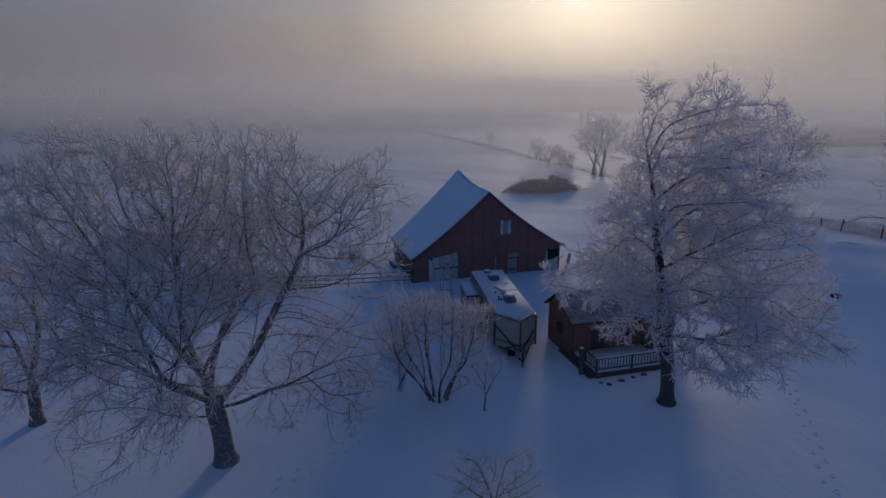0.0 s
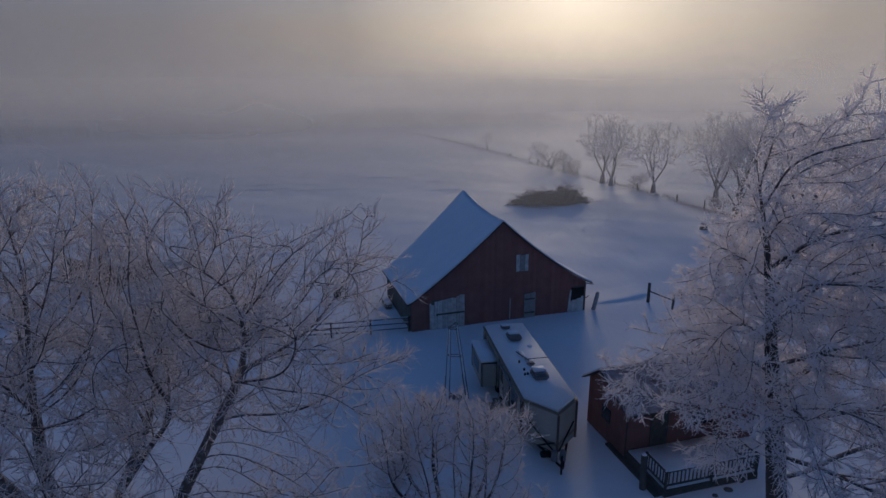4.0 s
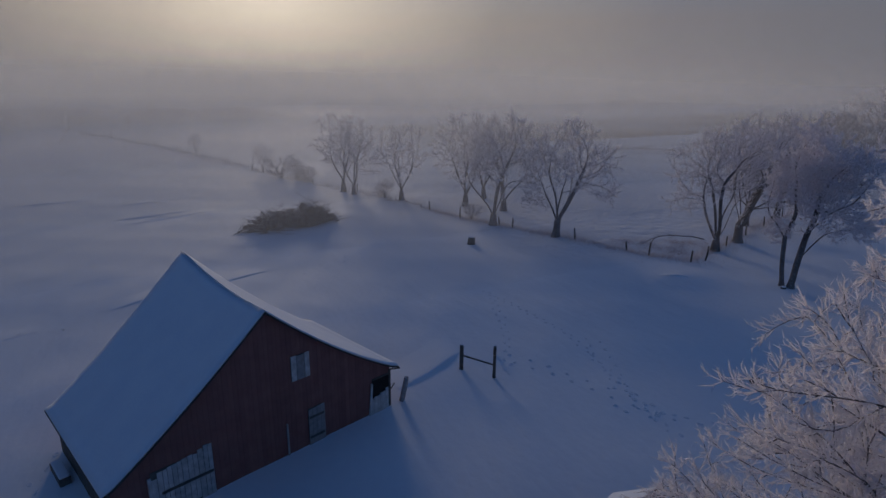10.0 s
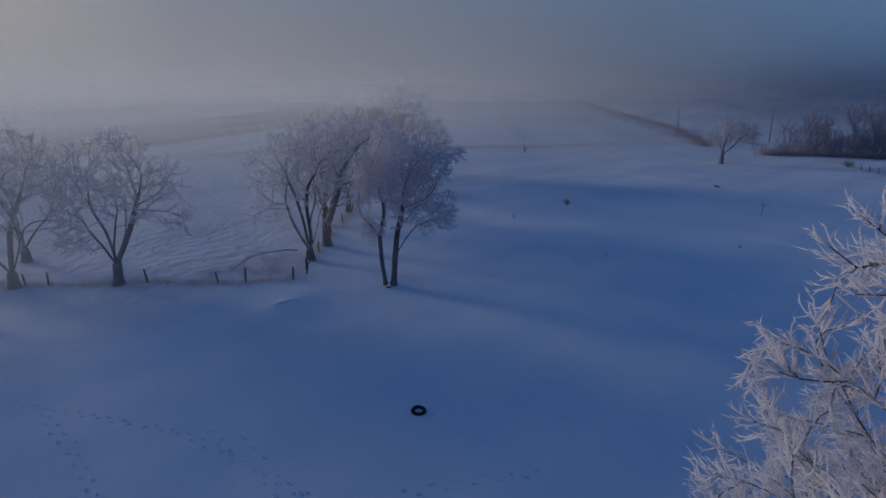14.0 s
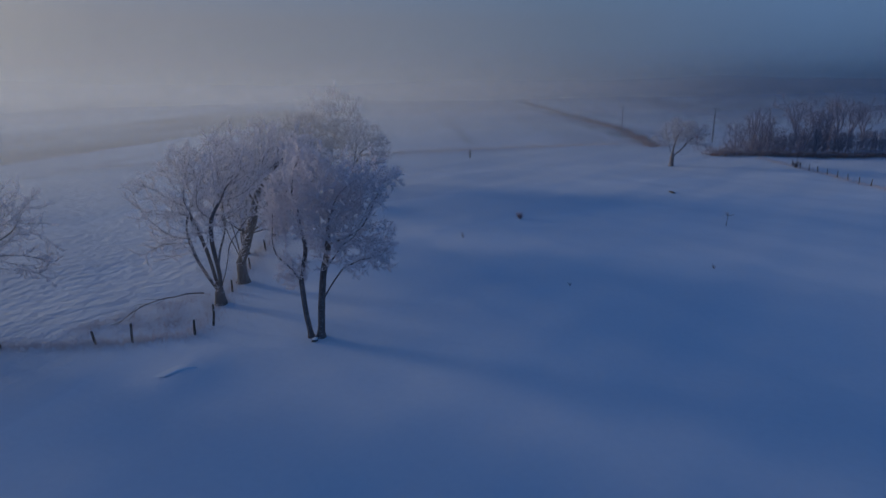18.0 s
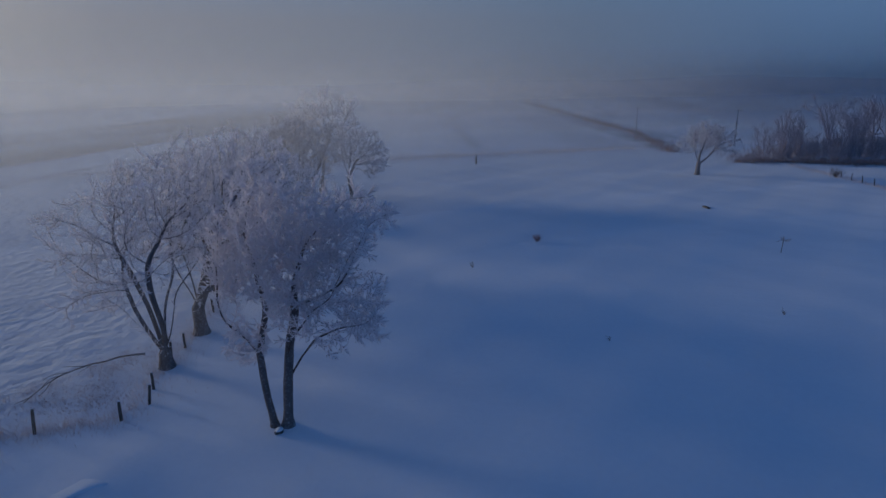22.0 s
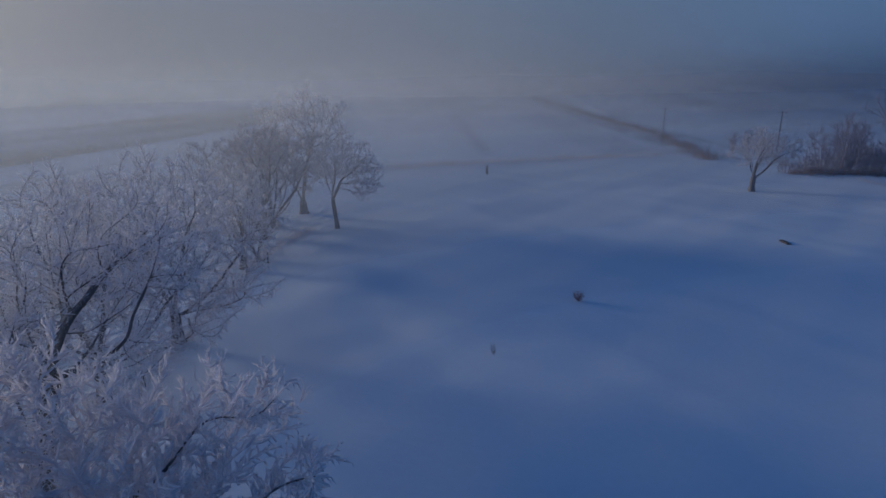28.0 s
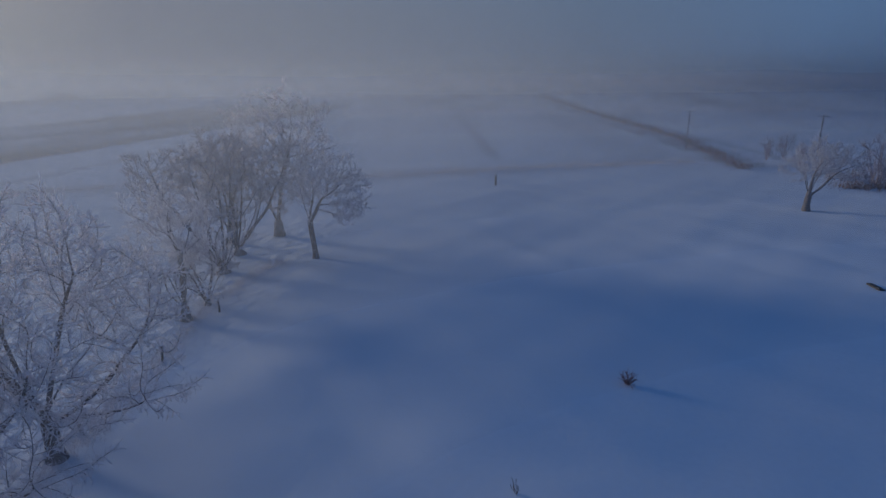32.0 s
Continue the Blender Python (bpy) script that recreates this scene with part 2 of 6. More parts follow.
def prism(outline, z0, z1, bm=None, bevel=0.0):
    """An upright block over a plan outline."""
    bm = bm or bmesh.new()
    lo, hi = [bm.verts.new((x, y, z0)) for x, y in outline], [bm.verts.new((x, y, z1)) for x, y in outline]
    n = len(outline)
    fs = [bm.faces.new(lo[::-1]), bm.faces.new(hi)] + [bm.faces.new((lo[i], lo[(i + 1) % n], hi[(i + 1) % n], hi[i])) for i in range(n)]
    if bevel:
        bmesh.ops.bevel(bm, geom=list({e for f in fs for e in f.edges}), offset=bevel, segments=2, affect="EDGES")
    return bm


def upright(outline, y0, y1, bm=None):
    """A slab whose outline is given in x and z, from y0 to y1."""
    bm = bm or bmesh.new()
    a, b = [bm.verts.new((x, y0, z)) for x, z in outline], [bm.verts.new((x, y1, z)) for x, z in outline]
    n = len(outline)
    bm.faces.new(a[::-1]), bm.faces.new(b)
    for i in range(n):
        bm.faces.new((a[i], a[(i + 1) % n], b[(i + 1) % n], b[i]))
    return bm


def rod(p, q, r0, r1=None, sides=8, bm=None):
    bm = bm or bmesh.new()
    r1 = r0 if r1 is None else r1
    p, q = Vector(p), Vector(q)
    w = (q - p).normalized()
    u = w.orthogonal().normalized()
    v = w.cross(u)
    rings = [[bm.verts.new(c + r * (math.cos(2 * math.pi * i / sides) * u + math.sin(2 * math.pi * i / sides) * v)) for i in range(sides)] for c, r in ((p, r0), (q, r1))]
    bm.faces.new(rings[0][::-1]), bm.faces.new(rings[1])
    for i in range(sides):
        j = (i + 1) % sides
        bm.faces.new((rings[0][i], rings[0][j], rings[1][j], rings[1][i]))
    return bm


def hoop(c, r, t, bm=None, n=28, sides=8, squash=1.0):
    bm = bm or bmesh.new()
    rings = []
    for i in range(n):
        a = 2 * math.pi * i / n
        rings.append([bm.verts.new((c[0] + (r + t * math.cos(b)) * math.cos(a), c[1] + (r + t * math.cos(b)) * math.sin(a), c[2] + squash * t * math.sin(b)))
                      for b in (2 * math.pi * k / sides for k in range(sides))])
    for i in range(n):
        for k in range(sides):
            bm.faces.new((rings[i][k], rings[(i + 1) % n][k], rings[(i + 1) % n][(k + 1) % sides], rings[i][(k + 1) % sides]))
    return bm


def raw_mesh(name, verts, quads=None, tris=None):
    """A mesh straight from arrays."""
    me = bpy.data.meshes.new(name)
    verts = np.asarray(verts, np.float32)
    me.vertices.add(len(verts))
    me.vertices.foreach_set("co", verts.ravel())
    faces, sizes = [], []
    for f in (quads, tris):
        if f is not None and len(f):
            f = np.asarray(f, np.int32)
            faces.append(f.ravel())
            sizes.append(np.full(len(f), f.shape[1], np.int32))
    idx, size = np.concatenate(faces), np.concatenate(sizes)
    me.loops.add(len(idx))
    me.loops.foreach_set("vertex_index", idx)
    me.polygons.add(len(size))
    me.polygons.foreach_set("loop_start", np.concatenate(([0], np.cumsum(size)[:-1])).astype(np.int32))
    me.update(calc_edges=True)
    me.validate()
    return me


# ---- the ground ----
_T = np.random.default_rng(5)
WAVES = [(a, l, _T.uniform(0, 2 * np.pi), _T.uniform(0, 2 * np.pi)) for a, l in ((0.05, 34), (0.04, 23), (0.035, 15), (0.03, 9), (0.025, 6.5), (0.02, 4.4)) for _ in range(2)]


def ground_z(x, y):
    z = 0.0 * np.asarray(x, float)
    for a, l, th, ph in WAVES:
        z = z + a * np.sin(2 * np.pi * (x * np.cos(th) + y * np.sin(th)) / l + ph)
    # a drift beside the gate, and others further on
    z = z + 0.12 * np.exp(-(((x - 13.2) / 4.4) ** 2 + ((y - 52.6) / 1.9) ** 2))
    z = z + 0.35 * np.exp(-(((x - 40.5) / 3.0) ** 2 + ((y - 60.0) / 1.6) ** 2))
    z = z + 0.5 * np.exp(-(((x - 84) / 9.0) ** 2 + ((y - 66) / 5.0) ** 2)) + 0.4 * np.exp(-(((x - 98) / 6.0) ** 2 + ((y - 72) / 4.0) ** 2))
    # low rising land far off
    far = np.hypot(x - 35, y - 40)
    return z + 20 * np.clip((far - 340) / 800, 0, 1) ** 1.3


def gz(x, y):
    return float(ground_z(x, y))


def ground_sheet():
    far = [330, 380, 450, 560, 720, 1000, 1500, 2400, 4200]
    xs = np.array([-v + 60 for v in far[::-1]] + list(np.arange(-130, 310, 1.3)) + far)
    ys = np.array([-v + 180 for v in far[::-1]] + list(np.arange(-30, 310, 1.3)) + far)
    X, Y = np.meshgrid(xs, ys)
    Z = ground_z(X, Y)
    n, m = len(ys), len(xs)
    i = np.arange(n * m).reshape(n, m)
    q = np.stack([i[:-1, :-1], i[:-1, 1:], i[1:, 1:], i[1:, :-1]], -1).reshape(-1, 4)
    me = raw_mesh("ground", np.stack([X, Y, Z], -1).reshape(-1, 3), q)
    me.shade_smooth()
    return me


def ground_material():
    """Snow, with dry grass standing through it in the marsh and along the pasture, and a swale's shade in its colour.
    """
    m = material("snow_field", (0.79, 0.81, 0.85), (0.86, 0.87, 0.89), 0.12, 0.75, 0.5, 2.2, spec=0.2)
    t = m.node_tree
    b = t.nodes["Principled BSDF"]
    old = b.inputs["Base Color"].links[0].from_socket
    geo = nd(t, "ShaderNodeNewGeometry")
    s = nd(t, "ShaderNodeSeparateXYZ")
    link(t, geo.outputs["Position"], s.inputs[0])
    x, y = s.outputs[0], s.outputs[1]
    v = maths(t, "SUBTRACT", y, maths(t, "MULTIPLY", x, 0.12))

    def band(val, a, b2, soft):
        up = maths(t, "DIVIDE", maths(t, "SUBTRACT", val, a), soft, clamp=True)
        dn = maths(t, "DIVIDE", maths(t, "SUBTRACT", b2, val), soft, clamp=True)
        return maths(t, "MULTIPLY", up, dn)

    def noise_at(scale, lo, gain, stretch=None):
        n = nd(t, "ShaderNodeTexNoise")
        n.inputs["Scale"].default_value, n.inputs["Detail"].default_value = scale, 6
        if stretch:
            mp = nd(t, "ShaderNodeMapping")
            mp.inputs["Scale"].default_value = stretch
            link(t, geo.outputs["Position"], mp.inputs[0])
            link(t, mp.outputs[0], n.inputs["Vector"])
        else:
            link(t, geo.outputs["Position"], n.inputs["Vector"])
        return maths(t, "MULTIPLY", maths(t, "SUBTRACT", n.outputs[0], lo), gain, clamp=True)

    marsh = maths(t, "MULTIPLY", band(v, 157, 250, 4), band(x, 60, 420, 40))
    marsh = maths(t, "MULTIPLY", marsh, noise_at(0.03, 0.25, 3.0, (0.25, 1.0, 1.0)))
    lines = maths(t, "MULTIPLY", maths(t, "MULTIPLY", band(v, 133, 139, 2.5), band(x, 70, 330, 20)), noise_at(0.2, 0.35, 2.5))
    pasture = maths(t, "MULTIPLY", maths(t, "MULTIPLY", band(x, 30, 130, 12), band(v, 62, 135, 10)), noise_at(0.9, 0.56, 4.0))
    road = maths(t, "SUBTRACT", y, maths(t, "MULTIPLY", x, 0.25))
    shoulder = maths(t, "MULTIPLY", maths(t, "MULTIPLY", band(road, -20, 0, 3), 0.34), noise_at(0.35, 0.35, 3.0))
    verge = maths(t, "MULTIPLY", maths(t, "MULTIPLY", maths(t, "MAXIMUM", maths(t, "MULTIPLY", band(road, -43, -37, 3), 0.6), maths(t, "MULTIPLY", band(road, -34, -20, 4), 0.75)), band(x, 178, 900, 10)), noise_at(0.12, 0.30, 2.5))
    verge = maths(t, "MAXIMUM", verge, maths(t, "MULTIPLY", shoulder, band(x, 178, 900, 10)))
    far = maths(t, "MULTIPLY", maths(t, "DIVIDE", maths(t, "SUBTRACT", x, 260), 120.0, clamp=True), noise_at(0.012, 0.50, 4.0, (0.25, 1.6, 1.0)))
    lines = maths(t, "MAXIMUM", lines, maths(t, "MULTIPLY", far, 0.6))
    along_ditch = maths(t, "ADD", x, maths(t, "MULTIPLY", y, 0.68))
    ditch = maths(t, "MULTIPLY", maths(t, "MULTIPLY", band(along_ditch, 204, 227, 8), band(y, 12, 165, 15)), noise_at(0.25, 0.3, 2.0))
    # shade of a shallow swale, painted as a dark band on the level snow
    swale_shade = maths(t, "MULTIPLY", band(maths(t, "SUBTRACT", y, maths(t, "MULTIPLY", x, 0.318)), 11, 17, 2.5), band(x, 178, 370, 15))
    lines = maths(t, "MAXIMUM", lines, maths(t, "MAXIMUM", maths(t, "MULTIPLY", ditch, 0.45), maths(t, "MULTIPLY", swale_shade, 0.3)))
    f = maths(t, "MAXIMUM", maths(t, "MAXIMUM", marsh, maths(t, "MULTIPLY", pasture, 0.45)), maths(t, "MAXIMUM", lines, verge))
    # trampled, lumpy snow in the pasture
    lump = maths(t, "MULTIPLY", maths(t, "MULTIPLY", band(x, 30, 130, 12), band(v, 60, 135, 8)), noise_at(0.8, 0.3, 1.6))
    old_bump = b.inputs["Normal"].links[0].from_socket
    bn = nd(t, "ShaderNodeBump")
    bn.inputs["Strength"].default_value, bn.inputs["Distance"].default_value = 0.6, 0.4
    link(t, lump, bn.inputs["Height"])
    drift = nd(t, "ShaderNodeBump")
    drift.inputs["Strength"].default_value, drift.inputs["Distance"].default_value = 0.45, 0.5
    link(t, noise_at(0.11, 0.2, 1.6, (1.0, 0.42, 1.0)), drift.inputs["Height"])
    link(t, old_bump, drift.inputs["Normal"])
    link(t, drift.outputs[0], bn.inputs["Normal"])
    link(t, bn.outputs[0], b.inputs["Normal"])
    link(t, mixc(t, maths(t, "MULTIPLY", f, 0.95), old, (0.13, 0.095, 0.08)), b.inputs["Base Color"])
    return m


ground = obj("ground", ground_sheet(), ground_material())
tagged(ground, "wide snow-covered farm field with low drifts and dry grass", "snow field", kind="structure")



def snow_ridges(lines, seed=6):
    """Wind-packed edges of snow: steep on the lee side, running out flat behind."""
    rng = np.random.default_rng(seed)
    prof = ((-0.22, -0.03), (-0.10, 0.30), (0.0, 0.85), (0.12, 1.0), (0.6, 0.80), (1.6, 0.35), (3.2, -0.04))
    vs, qs, n = [], [], 0
    for x0, y0, length, slope, h, wide in lines:
        m = max(6, int(length / 0.45))
        s = np.linspace(0, length, m)
        ease = np.clip(np.minimum(s, length - s) / (0.22 * length), 0.02, 1)
        hs = h * ease * (0.75 + 0.35 * np.sin(s * 0.9 + x0) * np.sin(s * 0.37))
        cx = x0 + s
        cy = y0 + slope * s + 0.35 * np.sin(s * 0.21 + x0) + 0.14 * np.sin(s * 0.83 + y0)
        k = len(prof)
        X = cx[:, None] + np.zeros(k)
        Y = cy[:, None] + wide * np.array([p[0] for p in prof])
        Z = ground_z(X, Y) + hs[:, None] * np.array([p[1] for p in prof])
        Z[:, 0], Z[:, -1] = ground_z(X, Y)[:, 0] - 0.03, ground_z(X, Y)[:, -1] - 0.04
        vs.append(np.stack([X, Y, Z], -1).reshape(-1, 3))
        i = n + np.arange(m * k).reshape(m, k)
        qs.append(np.stack([i[:-1, :-1], i[1:, :-1], i[1:, 1:], i[:-1, 1:]], -1).reshape(-1, 4))
        n += m * k
    me = raw_mesh("snow_ridges", np.concatenate(vs), np.concatenate(qs))
    me.shade_smooth()
    return tagged(obj("snow_ridges", me, SNOW), "thin wind-packed snow edges across the field", "snow drift", kind="stuff")


_q = random.Random(4)
snow_ridges([(-75, 46.5, 66, 0.36, 0.11, 1.0), (9.9, 52.2, 5.6, 0.62, 0.18, 1.2), (39.2, 60.2, 1.6, -0.6, 0.07, 0.5)]
            + [(_q.uniform(-60, -4), _q.uniform(68, 125), _q.uniform(4, 15), _q.uniform(0.2, 0.42), _q.uniform(0.04, 0.10), 1.0) for _ in range(34)])

# ---- the fog: thin upright veils of mist standing further and further off ----


def veil_material(name, density, noise_scale):
    m = bpy.data.materials.new(name)
    m.use_nodes = True
    t = m.node_tree
    t.nodes.clear()
    out, mx, tr, tl = (nd(t, k) for k in ("ShaderNodeOutputMaterial", "ShaderNodeMixShader", "ShaderNodeBsdfTransparent", "ShaderNodeBsdfTranslucent"))
    tl.inputs[0].default_value = (*FOG_TINT, 1)
    geo = nd(t, "ShaderNodeNewGeometry")
    # droplets scatter the light forwards: lit most where the sun stands behind them
    off, way, ad, nm, neg = (nd(t, "ShaderNodeVectorMath") for _ in range(5))
    off.operation, way.operation, ad.operation, nm.operation, neg.operation = "SUBTRACT", "NORMALIZE", "ADD", "NORMALIZE", "SCALE"
    link(t, geo.outputs["Position"], off.inputs[0])
    off.inputs[1].default_value = (35, 40, 12)
    link(t, off.outputs[0], way.inputs[0])
    link(t, way.outputs[0], ad.inputs[0])
    ad.inputs[1].default_value = SUN_DIR * FOG_EVEN + Vector((0, 0, FOG_UP))
    link(t, ad.outputs[0], nm.inputs[0])
    link(t, nm.outputs[0], neg.inputs[0])
    neg.inputs["Scale"].default_value = -1.0
    link(t, neg.outputs[0], tl.inputs["Normal"])
    s = nd(t, "ShaderNodeSeparateXYZ")
    link(t, geo.outputs["Position"], s.inputs[0])
    n = nd(t, "ShaderNodeTexNoise")
    n.inputs["Scale"].default_value, n.inputs["Detail"].default_value = noise_scale, 3
    link(t, geo.outputs["Position"], n.inputs["Vector"])
    up = maths(t, "POWER", maths(t, "DIVIDE", s.outputs[2], 11.0, clamp=True), 0.5)
    dn = maths(t, "DIVIDE", maths(t, "SUBTRACT", 36.0, s.outputs[2]), 24.0, clamp=True)
    # thicker to the north-west, thinner to the east
    side = maths(t, "DIVIDE", maths(t, "SUBTRACT", s.outputs[1], s.outputs[0]), 200.0)
    side = maths(t, "ADD", maths(t, "MULTIPLY", side, FOG_SIDE), 1.0)
    side = maths(t, "MAXIMUM", side, 0.9)
    a = maths(t, "MULTIPLY", maths(t, "MULTIPLY", up, dn), maths(t, "ADD", maths(t, "MULTIPLY", n.outputs[0], 0.9), 0.55))
    a = maths(t, "MULTIPLY", maths(t, "MULTIPLY", a, side), density)
    a = maths(t, "MINIMUM", a, 0.92)
    link(t, a, mx.inputs[0])
    link(t, tr.outputs[0], mx.inputs[1])
    link(t, tl.outputs[0], mx.inputs[2])
    link(t, mx.outputs[0], out.inputs[0])
    return m


for rx, ry, density in FOG:
    # each veil bends round the yard from the west over the north to the east
    n = 97
    u = np.linspace(-1.5, 1.7, n)
    ring = np.stack([35 + rx * np.where(u < 0, 1.4 * u, u), 40 + ry * (1 - np.abs(u) ** 3)], -1)
    vs = np.concatenate([np.c_[ring, np.full(n, z)] for z in (-1.0, 37.0)])
    i = np.arange(n - 1)
    me = raw_mesh("mist_veil", vs, np.stack([i, i + 1, i + 1 + n, i + n], -1))
    me.shade_smooth()
    tagged(obj("mist_veil", me, veil_material("mist", density, 3.0 / rx)), "thin pale winter fog over the fields", "fog", "fog over the fields", "structure")

# ---- trees ----


def unit(v):
    return v / np.maximum(np.linalg.norm(v, axis=-1, keepdims=True), 1e-9)


def grow(rng, start, way, length, nseg, wig, trop):
    """Winding lines from start along way; trop bends them up (or down)."""
    p, d, out = start, unit(way), [start]
    for _ in range(nseg):
        d = unit(d + rng.normal(0, wig, d.shape) + np.array((0, 0, 1.0)) * np.reshape(trop, (-1, 1)))
        p = p + d * (length / nseg)[:, None]
        out.append(p)
    return np.stack(out, 1)


def sprout(rng, pts, length, n, u0, u1, angle, spread, ratio, shrink=0.55, flat=0.0):
    """n side shoots on each line: where they start, which way, how long."""
    N, P, _ = pts.shape
    u = u0 + (u1 - u0) * (np.arange(n)[None] + rng.uniform(0, 1, (N, n))) / n
    k = np.minimum((u * (P - 1)).astype(int), P - 2)
    f = (u * (P - 1) - k)[..., None]
    rows = np.arange(N)[:, None]
    a, b = pts[rows, k], pts[rows, k + 1]
    s, tan = a + f * (b - a), unit(b - a)
    ref = np.where(np.abs(tan[..., 2:]) > 0.9, np.array((1.0, 0, 0)), np.array((0, 0, 1.0)))
    e1 = unit(np.cross(tan, ref))
    e2 = np.cross(e1, tan)
    az = rng.uniform(0, 2 * np.pi, (N, n))
    th = np.radians(rng.normal(angle, spread, (N, n)))
    side = np.cos(az)[..., None] * e1 + (1 - flat) * np.sin(az)[..., None] * e2
    d = np.cos(th)[..., None] * tan + np.sin(th)[..., None] * unit(side)
    l = ratio * length[:, None] * (1 - shrink * u) * rng.uniform(0.65, 1.25, (N, n))
    return s.reshape(-1, 3), unit(d.reshape(-1, 3)), l.ravel(), u.ravel()


def tubes(pts, r0, r1, sides, tip=False):
    """Tapered skins round many lines at once; tip: they run out to a point."""
    N, P, _ = pts.shape
    tan = unit(np.gradient(pts, axis=1))
    d0 = unit(pts[:, -1] - pts[:, 0])
    ref = np.where(np.abs(d0[:, 2:]) > 0.8, np.array((1.0, 0.2, 0)), np.array((0, 0, 1.0)))[:, None]
    e1 = unit(np.cross(tan, ref))
    e2 = np.cross(e1, tan)
    f = np.linspace(0, 1, P)[None, :]
    r = (np.reshape(r0, (-1, 1)) * (1 - f) + np.reshape(r1, (-1, 1)) * f)[:, :, None, None]
    a = 2 * np.pi * np.arange(sides) / sides
    v = pts[:, :, None] + r * (np.cos(a)[:, None] * e1[:, :, None] + np.sin(a)[:, None] * e2[:, :, None])
    R = P - 1 if tip else P
    v = v[:, :R]
    i = np.arange(N * R * sides).reshape(N, R, sides)
    j = np.roll(i, -1, 2)
    q = np.stack([i[:, :-1], j[:, :-1], j[:, 1:], i[:, 1:]], -1).reshape(-1, 4)
    v, t = v.reshape(-1, 3), np.zeros((0, 3), int)
    if tip:
        k = len(v) + np.repeat(np.arange(N)[:, None], sides, 1)
        t = np.stack([i[:, -1], j[:, -1], k], -1).reshape(-1, 3)
        v = np.concatenate([v, pts[:, -1]])
    return v, q, t


def joined(name, tube_list):
    vs, qs, ts, n = [], [], [], 0
    for v, q, t in tube_list:
        vs.append(v), qs.append(q + n), ts.append(t + n)
        n += len(v)
    me = raw_mesh(name, np.concatenate(vs), np.concatenate(qs), np.concatenate(ts))
    me.shade_smooth()
    return me


def tree(name, x, y, seed, height, spread, kind, levels, label, category="tree", twig=0.012, trunk_r=0.3, rime=RIME, stems=5, fork=0.18, tilt=(12, 48), group="", stem_bark=None, inner_mat=None):
    """A small or far tree. kind 'fork': stems parting low down; 'clump': stems from the ground.
    levels: for each order of shoots (how many, ratio, angle, curve up)."""
    rng = np.random.default_rng(seed)
    root = holder(name, pose(x, y, gz(x, y) - 0.05), label, category, group)
    bark = stem_bark or BARK
    n = stems
    hf = height * fork if kind == "fork" else 0.0
    az = np.arange(n) * 2 * np.pi / n + rng.normal(0, 0.35, n)
    th = np.radians(np.linspace(tilt[0], tilt[1], n)[rng.permutation(n)] + rng.normal(0, 3, n))
    d = np.stack([np.sin(th) * np.cos(az), np.sin(th) * np.sin(az), np.cos(th)], -1)
    L = np.minimum((height - hf) / np.maximum(np.cos(th * 0.75), 0.3), spread * 1.25 / np.maximum(np.sin(th), 0.25)) * rng.uniform(0.86, 1.04, n) * 0.80
    if kind == "fork":
        tr = grow(rng, np.zeros((1, 3)), np.array([[0.0, 0, 1.0]]), np.array([hf * 1.08]), 5, 0.03, 0.0)
        v, q, _ = tubes(tr, 1.0, 1.0, 12)
        centre = np.repeat(tr[0], 12, 0)
        v = centre + (v - centre) * np.repeat(trunk_r * np.array([1.5, 1.12, 1.0, 0.95, 0.95, 0.9]), 12)[:, None]
        me = raw_mesh("trunk", v, q)
        me.shade_smooth()
        obj("trunk", me, bark, root, "dark rough bark")
        s = np.repeat(tr[:, -1] - np.array([[0, 0, 0.12]]), n, 0)
    else:
        s = np.stack([np.cos(az) * trunk_r, np.sin(az) * trunk_r, 0 * az], -1)
    pts = grow(rng, s, d, L, 10, 0.13 if kind == "fork" else 0.07, 0.035)
    r = trunk_r * (0.55 if kind == "fork" else 0.8) * (L / L.max()) ** 0.5 * rng.uniform(0.8, 1.05, n)
    for i in range(len(pts)):
        obj("limb", joined("limb", [tubes(pts[i:i + 1], r[i], max(r[i] * 0.15, twig), 8)]), bark, root)
    inner, outer = [], []
    for order, (cnt, ratio, angle, trop) in enumerate(levels):
        last = order == len(levels) - 1
        s, d, l, u = sprout(rng, pts, L, cnt, 0.2 if order == 0 else 0.1, 1.0, angle, 15, ratio, 0.5 if order == 0 else 0.35)
        ch = grow(rng, s, d, l, (7, 5, 2)[order], 0.13, trop)
        if order == 0:
            cr = np.maximum(np.repeat(r, cnt) * 0.42 * (1 - 0.7 * u), twig * 1.3)
            inner.append(tubes(ch, cr, np.maximum(cr * 0.3, twig), 5))
        else:
            cr = np.clip(np.repeat(r, cnt) * 0.5 * (1 - 0.5 * u), twig * (0.9 if last else 1.1), twig * 3)
            outer.append(tubes(ch, cr, np.full(len(cr), twig * (0.75 if last else 0.8)), 3, last or order > 1))
        pts, L, r = ch, l, cr
    tagged(obj("branchwork", joined("branchwork", inner), inner_mat or BRANCH, root, "small branches with some frost"), kind="stuff")
    tagged(obj("crown", joined("crown", outer), rime, root, "fine twigs with light frost"), kind="stuff")
    return root


